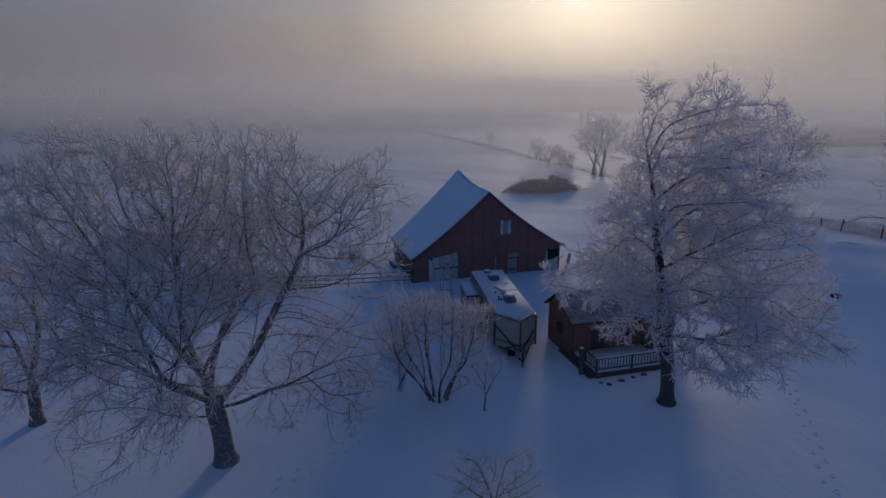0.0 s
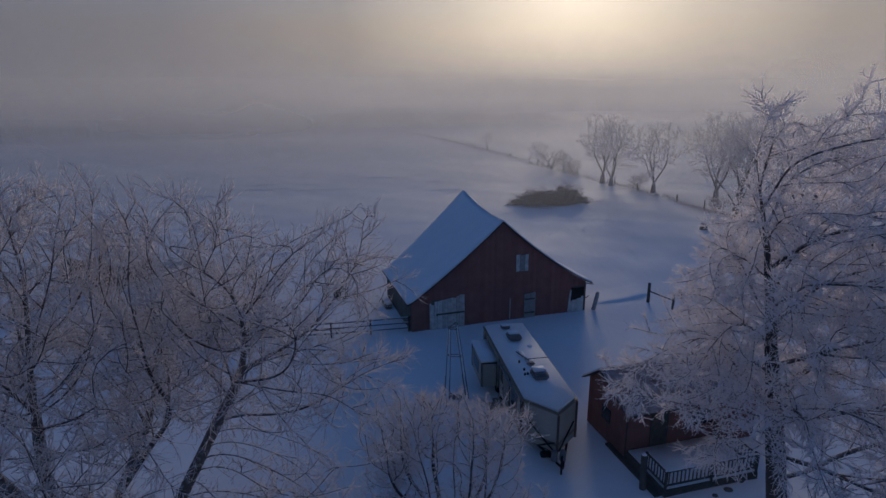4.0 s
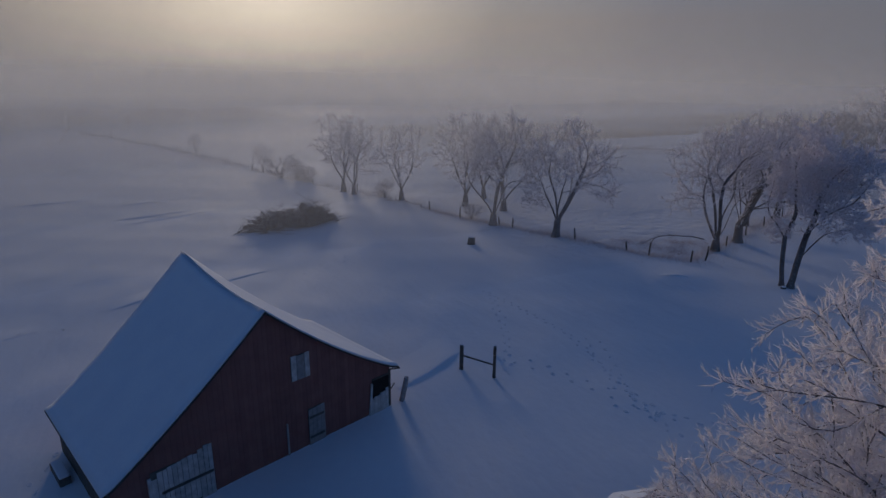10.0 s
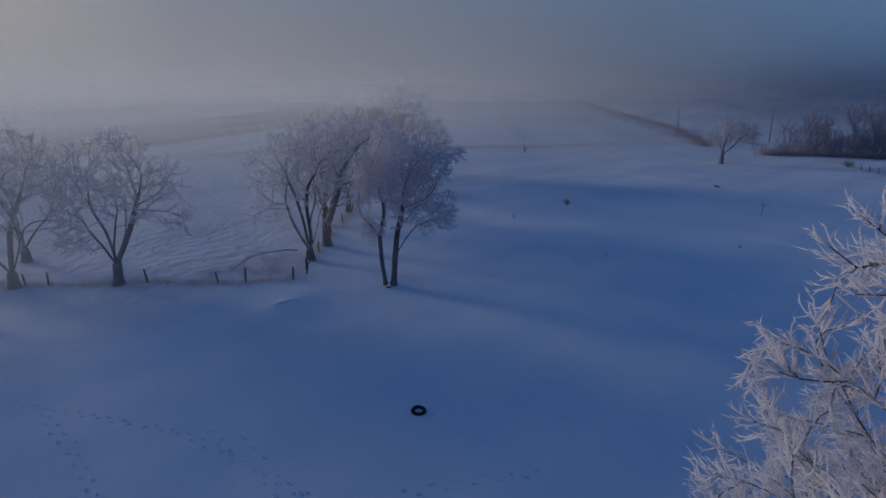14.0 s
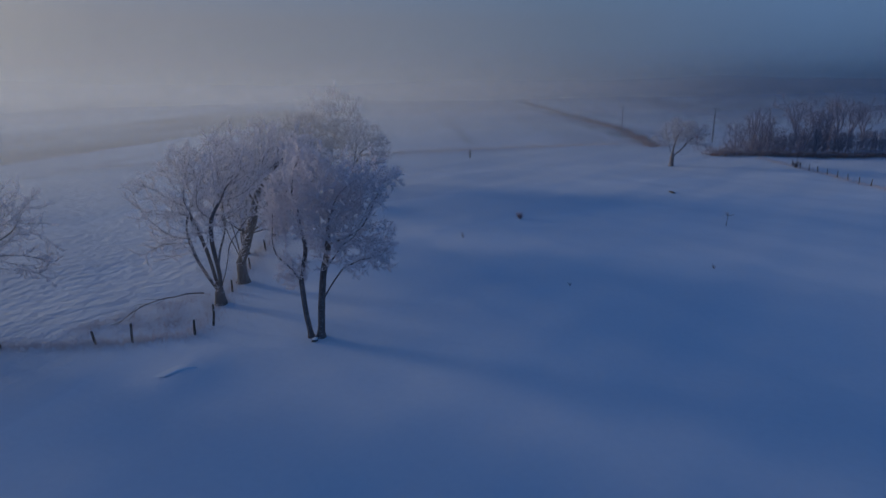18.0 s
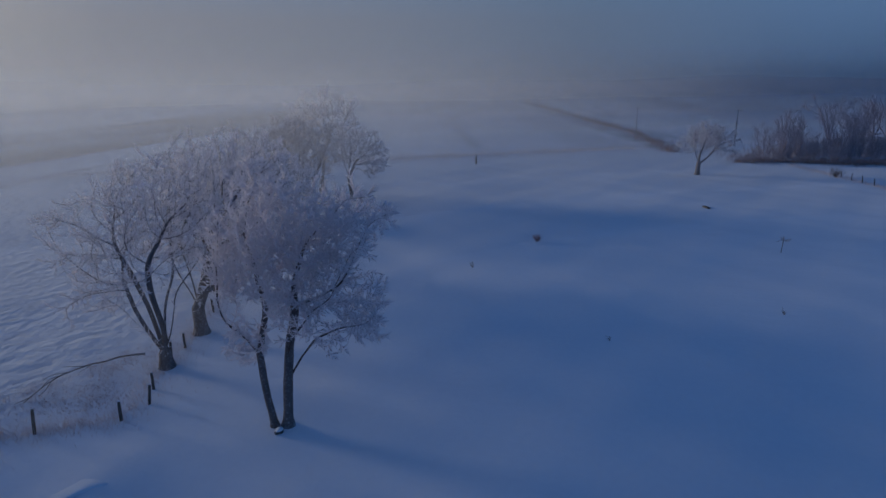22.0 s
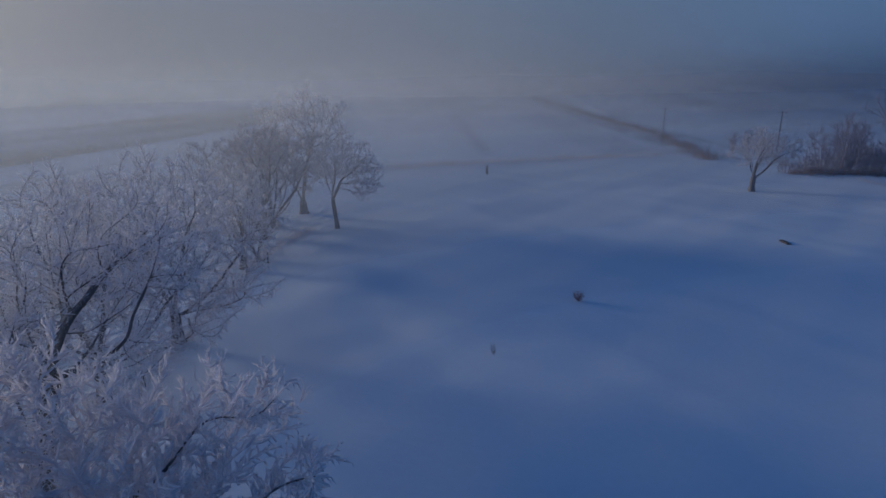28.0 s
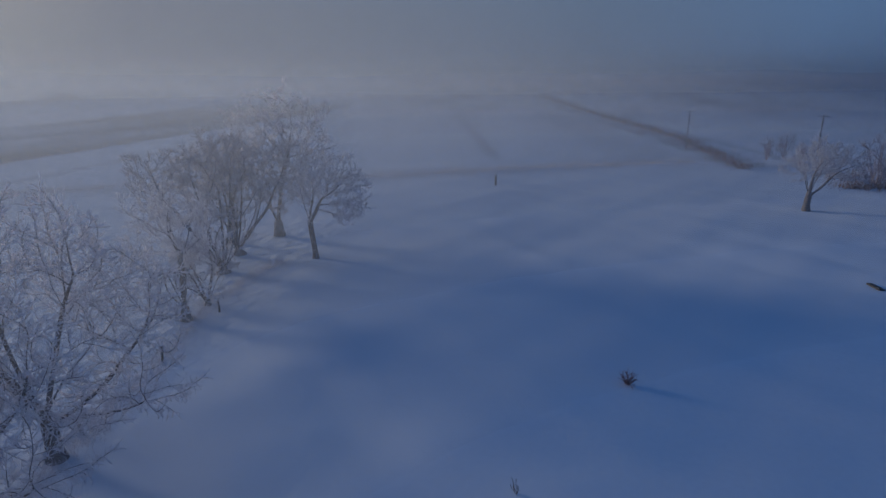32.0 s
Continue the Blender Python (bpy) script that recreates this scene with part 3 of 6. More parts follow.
def colony(rng, nodes, parent, pull, step, kill, reach, gnarl, up, hold, rounds=150):
    """Lets a skeleton grow towards the points of its crown until each of them has a branch beside it."""
    P, par = np.array(nodes, float), list(parent)
    way = np.array([unit(P[i] - P[p]) if p >= 0 else np.array((0, 0, 1.0)) for i, p in enumerate(par)])
    kids = np.zeros(len(P), int)
    for p in par:
        if p >= 0:
            kids[p] += 1

    def gap(a, b):
        return (a ** 2).sum(1)[:, None] + (b ** 2).sum(1)[None] - 2 * a @ b.T

    g = gap(pull, P)
    near, d2 = g.argmin(1), g.min(1)
    for k in range(rounds):
        on = (d2 > kill ** 2) & (d2 < (reach if k > 12 else 9.0 * reach) ** 2)
        if not on.any():
            break
        idx, inv, cnt = np.unique(near[on], return_inverse=True, return_counts=True)
        s = np.zeros((len(idx), 3))
        np.add.at(s, inv, unit(pull[on] - P[near[on]]))
        open_ = kids[idx] < 3
        d2[np.isin(near, idx[~open_]) & on] = 0
        idx, s, cnt = idx[open_], s[open_], cnt[open_]
        if not len(idx):
            break
        w = unit(unit(s) + hold * way[idx] + rng.normal(0, gnarl, s.shape) + np.array((0, 0, up)))
        fresh = P[idx] + step * w
        kids[idx] += 1
        n0 = len(P)
        P, way, kids = np.concatenate([P, fresh]), np.concatenate([way, w]), np.concatenate([kids, np.zeros(len(idx), int)])
        par += [int(i) for i in idx]
        g = gap(pull, fresh)
        b = g.argmin(1)
        m = g[np.arange(len(pull)), b]
        better = (m < d2) & (d2 > 0)
        near, d2 = np.where(better, n0 + b, near), np.where(better, m, d2)
    return P, np.array(par)


def skins(paths, radii, sides):
    """Round skins over lines of any length, the lines of one length together."""
    out = []
    for n in sorted({len(p) for p in paths}):
        pick = [i for i, p in enumerate(paths) if len(p) == n]
        pts, rad = np.array([paths[i] for i in pick]), np.array([radii[i] for i in pick])
        v, q, t = tubes(pts, 1.0, 1.0, sides)
        c = np.repeat(pts[:, :, None], sides, 2).reshape(-1, 3)
        out.append((c + (v - c) * np.repeat(rad.reshape(-1), sides)[:, None], q, t))
    return out


def crown_points(rng, lobes, n, clump, share=0.85):
    """Points spread through rounded lobes, most of them in the outer shell and gathered in clumps."""
    lob = np.array(lobes, float)
    vol = np.prod(lob[:, 3:], 1)

    def spread(m):
        k = rng.choice(len(lob), m, p=vol / vol.sum())
        return lob[k, :3] + unit(rng.normal(0, 1, (m, 3))) * lob[k, 3:] * (rng.uniform(0, 1, (m, 1)) ** 0.42) * rng.uniform(0.88, 1.08, (m, 1))

    m = int(n * share)
    heart = spread(max(8, m // 55))
    ball = unit(rng.normal(0, 1, (m, 3))) * clump * rng.uniform(0, 1, (m, 1)) ** 0.4 * np.array((1, 1, 0.8))
    return np.concatenate([heart[rng.integers(0, len(heart), m)] + ball, spread(n - m)])


def grown_tree(name, x, y, seed, lobes, stems, label, category="tree", face=0.0, trunk_h=3.0, trunk_r=0.35, lean=(0, 0), pulls=1500, step=0.4, kill=0.75, reach=4.0, gnarl=0.16, up=0.05,
               tip=0.014, limb_r=0.2, twigs=4, twig_len=0.5, buds=2, twig=0.010, rime=RIME, bark=None, inner_mat=None, group="", roots=((0, 0),), sag=0.0, clump=0.9, hold=0.5):
    """A tree whose limbs grow into the given lobes: (right, away, up, and the three half-widths), turned by face.
    stems: (root, height where it leaves, direction, tilt, length)."""
    rng = np.random.default_rng(seed)
    root = holder(name, pose(x, y, gz(x, y) - 0.05, 0, 0, face), label, category, group)
    bark = bark or BARK
    nodes, par, base = [], [], []
    for rx, ry, *off in roots:
        lean = off or lean
        m = max(2, int(trunk_h / step))
        line = grow(rng, np.array([[rx, ry, 0.0]]), np.array([[lean[0], lean[1], 1.0]]), np.array([trunk_h]), m, 0.025, 0.0)[0] if trunk_h > 0.3 else np.array([[rx, ry, 0.0], [rx * 1.1, ry * 1.1, 0.25]])
        base.append(len(nodes))
        for i, p in enumerate(line):
            nodes.append(p), par.append(len(nodes) - 2 if i else -1)
    ends = base[1:] + [len(nodes)]
    trunk_nodes = len(nodes)
    for r, z, az, tilt, length in stems:
        ids = list(range(base[r], ends[r]))
        k = min(ids, key=lambda i: abs(nodes[i][2] - z))
        a, th = math.radians(az), math.radians(tilt)
        line = grow(rng, np.array([nodes[k]]), np.array([[math.sin(th) * math.cos(a), math.sin(th) * math.sin(a), math.cos(th)]]), np.array([length]), max(2, int(length / step)), 0.09, 0.03)[0]
        for i, p in enumerate(line[1:]):
            nodes.append(p), par.append(len(nodes) - 2 if i else k)
    P, par = colony(rng, nodes, par, crown_points(rng, lobes, pulls, clump), step, kill, reach, gnarl, up, hold)
    n = len(P)
    kids = [[] for _ in range(n)]
    for i, p in enumerate(par):
        if p >= 0:
            kids[p].append(i)
    # thickness: each fork carries its branches
    leaves = np.zeros(n)
    for i in range(n - 1, -1, -1):
        leaves[i] = max(1.0, leaves[i])
        if par[i] >= 0:
            leaves[par[i]] += leaves[i]
    power = math.log(leaves[base].max()) / math.log(trunk_r / 0.006)
    R = np.maximum(0.006 * leaves ** (1 / power), tip)
    # soften the kinks
    for _ in range(2):
        Q = P.copy()
        for i in range(trunk_nodes, n):
            if kids[i]:
                Q[i] = 0.5 * P[i] + 0.25 * P[par[i]] + 0.25 * P[max(kids[i], key=lambda c: R[c])]
        P = Q
    P[:, 2] -= sag * np.maximum(0, np.hypot(P[:, 0], P[:, 1]) - 2.5) ** 1.3 * np.clip(1 - P[:, 2] / 9.0, 0, 1)
    P[:, 2] = np.where(np.arange(n) < trunk_nodes, P[:, 2], np.maximum(P[:, 2], 0.25))
    inner, inner_r = [], []
    for s in range(n):
        first = par[s] < 0
        if not first and s == max(kids[par[s]], key=lambda c: R[c]):
            continue
        chain = [s] if first else [par[s], s]
        while kids[chain[-1]]:
            chain.append(max(kids[chain[-1]], key=lambda c: R[c]))
        rr = R[chain].copy()
        if not first:
            rr[0] = min(rr[0], rr[1] * 1.1)
        rr[-1] *= 0.6
        if first:
            rr[:3] *= np.array((1.55, 1.15, 1.02))[:len(rr)]
        if first or rr[0] > limb_r * trunk_r:
            me = joined("trunk" if first else "limb", skins([P[chain]], [rr], 10 if first else 8))
            obj("trunk" if first else "limb", me, bark if first or rr[0] > 0.11 else DARKBRANCH, root, "dark rough bark" if first else "")
        else:
            inner.append(P[chain]), inner_r.append(rr)
    if inner:
        tagged(obj("branchwork", joined("branchwork", skins(inner, inner_r, 4)), inner_mat or BRANCH, root, "small branches with some frost"), kind="stuff")
    # twigs on all the thin wood
    thin = np.array([i for i in range(n) if par[i] >= 0 and R[i] < 0.05 and i >= trunk_nodes])
    a, b = P[par[thin]], P[thin]
    end = np.array([not kids[i] for i in thin])
    seg = np.stack([a, b], 1)
    s, d, l, _ = sprout(rng, seg, np.full(len(seg), 1.0), twigs, 0.0, 1.0, 46, 14, twig_len, 0.0)
    if end.any():
        e = np.repeat(np.flatnonzero(end), 2)
        s = np.concatenate([s, b[e]])
        d = np.concatenate([d, unit(unit(b[e] - a[e]) + rng.normal(0, 0.3, (len(e), 3)))])
        l = np.concatenate([l, twig_len * rng.uniform(0.7, 1.3, len(e))])
    lift = np.interp(s[:, 2] / max(1.0, P[:, 2].max()), (0, 0.3, 0.6, 1.0), (-0.16, -0.03, 0.14, 0.22))
    tw = grow(rng, s, d, l, 2, 0.14, lift)
    outer = [tubes(tw, twig * 1.15, twig * 0.9, 3, True)]
    if buds:
        s, d, l, _ = sprout(rng, tw, l, buds, 0.25, 1.0, 40, 14, 0.5, 0.2)
        outer.append(tubes(grow(rng, s, d, l, 1, 0.1, 0.08), twig * 0.9, 0.0, 3, True))
    tagged(obj("crown", joined("crown", outer), rime, root, "fine twigs white with hoar frost" if rime == RIME else "fine twigs with light frost"), kind="stuff")
    return root


# ---- the barn ----


def barn_profile(x):
    """Height of the roof's underside over the gable, swept outwards at the eaves."""
    if x < BARN_RIDGE:
        s = (BARN_RIDGE - x) / BARN_RIDGE
        return BARN_TOP - (BARN_TOP - 2.25) * (s + 0.14 * s * (1 - s))
    s = (x - BARN_RIDGE) / (BARN_W - BARN_RIDGE)
    return BARN_TOP - (BARN_TOP - 2.42) * (s + 0.24 * s * (1 - s))


BARN_W, BARN_D, BARN_RIDGE, BARN_TOP = 13.5, 7.8, 6.6, 7.45


def roof_slope(x0, x1, lift, thick, over, bow, ns=16, nl=12, rough=0.0):
    """One swept slope; the ridge rises towards the far end."""
    bm = bmesh.new()
    rng = random.Random(3)
    top, low = [], []
    for j in range(nl + 1):
        y = -over + (BARN_D + 2 * over) * j / nl
        rise = 0.85 * (j / nl) ** 2
        a, b = [], []
        for i in range(ns + 1):
            x = x0 + (x1 - x0) * i / ns
            k = max(0.0, 1 - abs(x - BARN_RIDGE) / 6.6)
            xc = min(max(x, 0), BARN_W)
            z = barn_profile(xc) - 0.33 * abs(x - xc) + rise * k + lift + bow * math.sin(math.pi * j / nl) * k
            w = rough * rng.uniform(-1, 1)
            a.append(bm.verts.new((x, y, z + thick + w)))
            b.append(bm.verts.new((x, y, z)))
        top.append(a), low.append(b)
    for j in range(nl):
        for i in range(ns):
            bm.faces.new((top[j][i], top[j][i + 1], top[j + 1][i + 1], top[j + 1][i]))
            bm.faces.new((low[j][i], low[j + 1][i], low[j + 1][i + 1], low[j][i + 1]))
    for j in range(nl):
        for i in (0, ns):
            bm.faces.new((top[j][i], low[j][i], low[j + 1][i], top[j + 1][i]))
    for i in range(ns):
        for j in (0, nl):
            bm.faces.new((top[j][i], top[j][i + 1], low[j][i + 1], low[j][i]))
    return bm


def build_barn():
    root = holder("barn", pose(-3.86, 46.43, -0.05, 0, 0, 19.4), "old red wooden barn with a swept snow-covered roof", "barn")
    front = part("front_wall", upright([(0.05, 0), (BARN_W - 0.05, 0), (BARN_W - 0.05, 2.2)] + [(x, barn_profile(x) - 0.03) for x in np.linspace(BARN_W - 0.05, 0.05, 30)], 0.03, 0.09), DARKWOOD, root)
    rng = random.Random(11)
    x = 0.0
    while x < BARN_W - 0.02:
        w = rng.uniform(0.19, 0.25)
        b = min(x + w, BARN_W)
        z0 = rng.uniform(-0.05, 0.06)
        y = rng.uniform(-0.006, 0.002)
        part("board", upright([(x + 0.003, z0), (b - 0.003, z0), (b - 0.003, barn_profile(b - 0.003) - 0.01), ((x + b) / 2, barn_profile((x + b) / 2) - 0.01), (x + 0.003, barn_profile(x + 0.003) - 0.01)], y, y + 0.026), RED, front)
        x = b
    for nm, x0, top in (("side_wall", 0.0, 2.25), ("side_wall", BARN_W - 0.08, 2.35)):
        wall = part(nm, box(x0 + 0.03, x0 + 0.06, 0.1, BARN_D, 0, top), DARKWOOD, root)
        y = 0.1
        while y < BARN_D - 0.05:
            b = min(y + rng.uniform(0.2, 0.27), BARN_D)
            o = rng.uniform(0, 0.012)
            xs = (x0 - 0.012 - o, x0 + 0.02 - o) if x0 == 0 else (x0 + 0.07 + o, x0 + 0.10 + o)
            part("board", box(*xs, y + 0.006, b - 0.006, rng.uniform(0, 0.08), top), RED if x0 else GREYWOOD, wall)
            y = b
    part("back_wall", upright([(0, 0), (BARN_W, 0)] + [(x, barn_profile(x) + 0.6 * max(0, 1 - abs(x - BARN_RIDGE) / 6.6) ** 2) for x in np.linspace(BARN_W, 0, 30)], BARN_D - 0.06, BARN_D), RED, root)
    # roof and its snow
    for a, b in ((-0.35, BARN_RIDGE), (BARN_RIDGE, BARN_W + 0.42)):
        roof = part("roof", roof_slope(a, b, 0.01, 0.07, 0.28, -0.10), ROOFTIN, root, "dark roof boards under the snow")
        part("snow_cover", roof_slope(a + 0.02, b - 0.02, 0.085, 0.10, 0.24, -0.10, 26, 20, 0.012), ROOF_SNOW, roof, "smooth white snow", smooth=True)
    # wide plank door
    door = part("double_door", box(1.42, 3.86, -0.05, -0.02, 0.02, 2.25), GREYWOOD, root, "weathered white plank doors")
    xx = 1.42
    while xx < 3.84:
        b = min(xx + rng.uniform(0.17, 0.24), 3.86)
        lo = rng.uniform(0.0, 0.22)
        hi = 2.16 + rng.uniform(-0.05, 0.05) + 0.09 * (xx - 1.42) + (0.12 if xx > 3.2 else 0) - (0.2 if xx < 1.6 else 0)
        part("plank", box(xx + 0.011, b - 0.011, -0.085 + rng.uniform(-0.012, 0.006), -0.055, lo, hi), WHITEWOOD, door)
        xx = b
    part("cross_bar", box(1.75, 3.82, -0.135, -0.10, 1.16, 1.27), DARKWOOD, door, "dark wooden bar")
    part("post", box(1.30, 1.42, -0.10, -0.02, 0, 2.05), WHITEWOOD, door)
    # small door
    sd = part("door", box(8.46, 9.36, -0.05, -0.02, 0.06, 2.02), GREYWOOD, root, "weathered grey plank door")
    for i in range(4):
        part("plank", box(8.46 + 0.225 * i + 0.005, 8.46 + 0.225 * (i + 1) - 0.005, -0.08, -0.055, 0.08, 2.0 + rng.uniform(-0.04, 0.04)), PALEWOOD, sd)
    part("batten", box(8.5, 9.3, -0.105, -0.085, 1.5, 1.62), GREYWOOD, sd)
    part("batten", box(8.5, 9.3, -0.105, -0.085, 0.45, 0.57), GREYWOOD, sd)
    part("loose_board", box(7.30, 7.39, -0.07, -0.035, 0.0, 1.75), PALEWOOD, root, "pale loose board on the wall")
    # hay window
    win = part("hay_window", box(7.72, 8.70, -0.045, -0.02, 3.72, 4.95), GREYWOOD, root, "boarded loft window with pale shutters")
    for a, b, m in ((7.74, 8.00, WHITEWOOD), (8.02, 8.42, PALEWOOD), (8.44, 8.68, WHITEWOOD)):
        part("shutter", box(a, b, -0.075, -0.05, 3.74, 4.93 + (0.04 if m == WHITEWOOD else 0)), m, win)
    # bay at the corner with its half gate; its shaded inside is a dark sheet on the wall
    part("bay_shade", box(BARN_W - 1.20, BARN_W - 0.10, -0.024, -0.012, 0.9, 2.0), INSIDE_SHADE, root, "flat dark panel painted as the shaded opening over the half gate")
    part("bay_post", rod((BARN_W - 1.40, -0.06, 0.0), (BARN_W - 1.24, -0.06, 1.85), 0.075, 0.06), WHITEWOOD, root, "pale slanting post")
    part("lintel", box(BARN_W - 1.22, BARN_W - 0.08, -0.05, -0.027, 2.0, 2.1), DARKWOOD, root)
    part("corner_post", box(BARN_W - 0.10, BARN_W + 0.02, -0.06, -0.02, 0, 2.3), DARKWOOD, root)
    gate = part("half_gate", box(BARN_W - 1.28, BARN_W - 0.16, -0.05, -0.028, 0.1, 0.2), GREYWOOD, root, "pale plank half gate")
    for i in range(6):
        part("plank", box(BARN_W - 1.28 + 0.187 * i, BARN_W - 1.28 + 0.187 * i + 0.17, -0.09 + rng.uniform(-0.02, 0.0), -0.055, rng.uniform(-0.05, 0.05), 1.0 + 0.05 * i + rng.uniform(-0.07, 0.05)), WHITEWOOD, gate)
    part("rail_stub", rod((BARN_W + 0.02, -0.03, 1.05), (BARN_W + 0.42, 0.12, 1.2), 0.03, 0.03), GREYWOOD, root)
    part("eave_beam", rod((BARN_W - 0.1, -0.2, 2.36), (BARN_W + 0.55, -0.2, 2.18), 0.04, 0.04), DARKWOOD, root)
    # plank bench along the left wall
    part("feed_trough", box(-0.75, -0.30, 4.9, 6.6, 0.0, 0.38, bevel=0.03), GREYWOOD, root, "long wooden trough with snow on it")
    part("snow_strip", box(-0.73, -0.32, 4.92, 6.58, 0.385, 0.45, bevel=0.03), ROOF_SNOW, root)
    return root


build_barn()

# leaning post and gate posts beside the barn


def wood_post(x, y, h, r=0.09, tilt=(0, 0), mat=DARKWOOD, name="fence_post", label="dark weathered wooden fence post in the snow", group="fence posts", snow=True):
    root = holder(name, pose(x, y, gz(x, y) - 0.15, tilt[0], tilt[1], (x * 37) % 360), label, "post", group)
    bm = rod((0, 0, 0), (0.01, 0, h * 0.6 + 0.15), r * 1.05, r, 8)
    rod((0.01, 0, h * 0.6 + 0.15), (0, 0.01, h + 0.15), r, r * 0.85, 8, bm)
    part("shaft", bm, mat, root)
    if snow:
        part("snow_cap", rod((0, 0.01, h + 0.152), (0, 0.01, h + 0.20), r * 0.85, r * 0.5, 8), ROOF_SNOW, root, "small cap of snow")
    return root


wood_post(9.6, 51.1, 1.45, 0.15, (7, 9), PALEWOOD, label="grey split post leaning beside the barn", snow=False)
ga, gb = Vector((14.4, 53.15)), Vector((15.75, 51.5))
gate = holder("corral_gate", pose(14.4, 53.15, gz(14.4, 53.15) - 0.1), "two dark posts joined by one sagging rail", "gate")
d = gb - ga
part("post", rod((0, 0, 0), (0, 0, 1.75), 0.13, 0.12), DARKWOOD, gate)
part("post", rod((d.x, d.y, 0), (d.x, d.y, 1.5), 0.10, 0.09), DARKWOOD, gate)
part("rail", rod((0, 0, 1.05), (d.x, d.y, 0.85), 0.055, 0.05), DARKWOOD, gate)
part("snow_cap", rod((0, 0, 1.752), (0, 0, 1.80), 0.12, 0.07), ROOF_SNOW, gate)
wood_post(17.3, 54.0, 0.6, 0.10, label="short dark post stub in the snow")

# pipe-rail fence from the barn to the west


def rail_fence(points, h=1.12):
    (x0, y0), (x1, y1) = points
    root = holder("rail_fence", pose(x0, y0, -0.05), "dark pipe-rail corral fence with three rails", "fence", "corral fence")
    n = max(1, round(math.hypot(x1 - x0, y1 - y0) / 2.6))
    dx, dy = (x1 - x0) / n, (y1 - y0) / n
    for i in range(n + 1):
        part("post", rod((dx * i, dy * i, 0), (dx * i, dy * i, h + 0.12), 0.06, 0.06), RAILSTEEL, root)
    for z in (0.38, 0.75, h):
        for i in range(n):
            part("rail", rod((dx * i, dy * i, z), (dx * (i + 1), dy * (i + 1), z), 0.045, 0.045), RAILSTEEL, root)
            part("snow_line", box(-0.02, math.hypot(dx, dy) - 0.02, -0.025, 0.025, 0, 0.03), ROOF_SNOW, root).matrix_local = pose(dx * i, dy * i, z + 0.042, 0, 0, math.degrees(math.atan2(dy, dx)))


rail_fence([(-4.05, 46.6), (-9.2, 45.4)])
rail_fence([(-9.2, 45.4), (-19.8, 43.8)])
rail_fence([(-19.8, 43.8), (-33.0, 42.0)])

# ---- the travel trailer ----


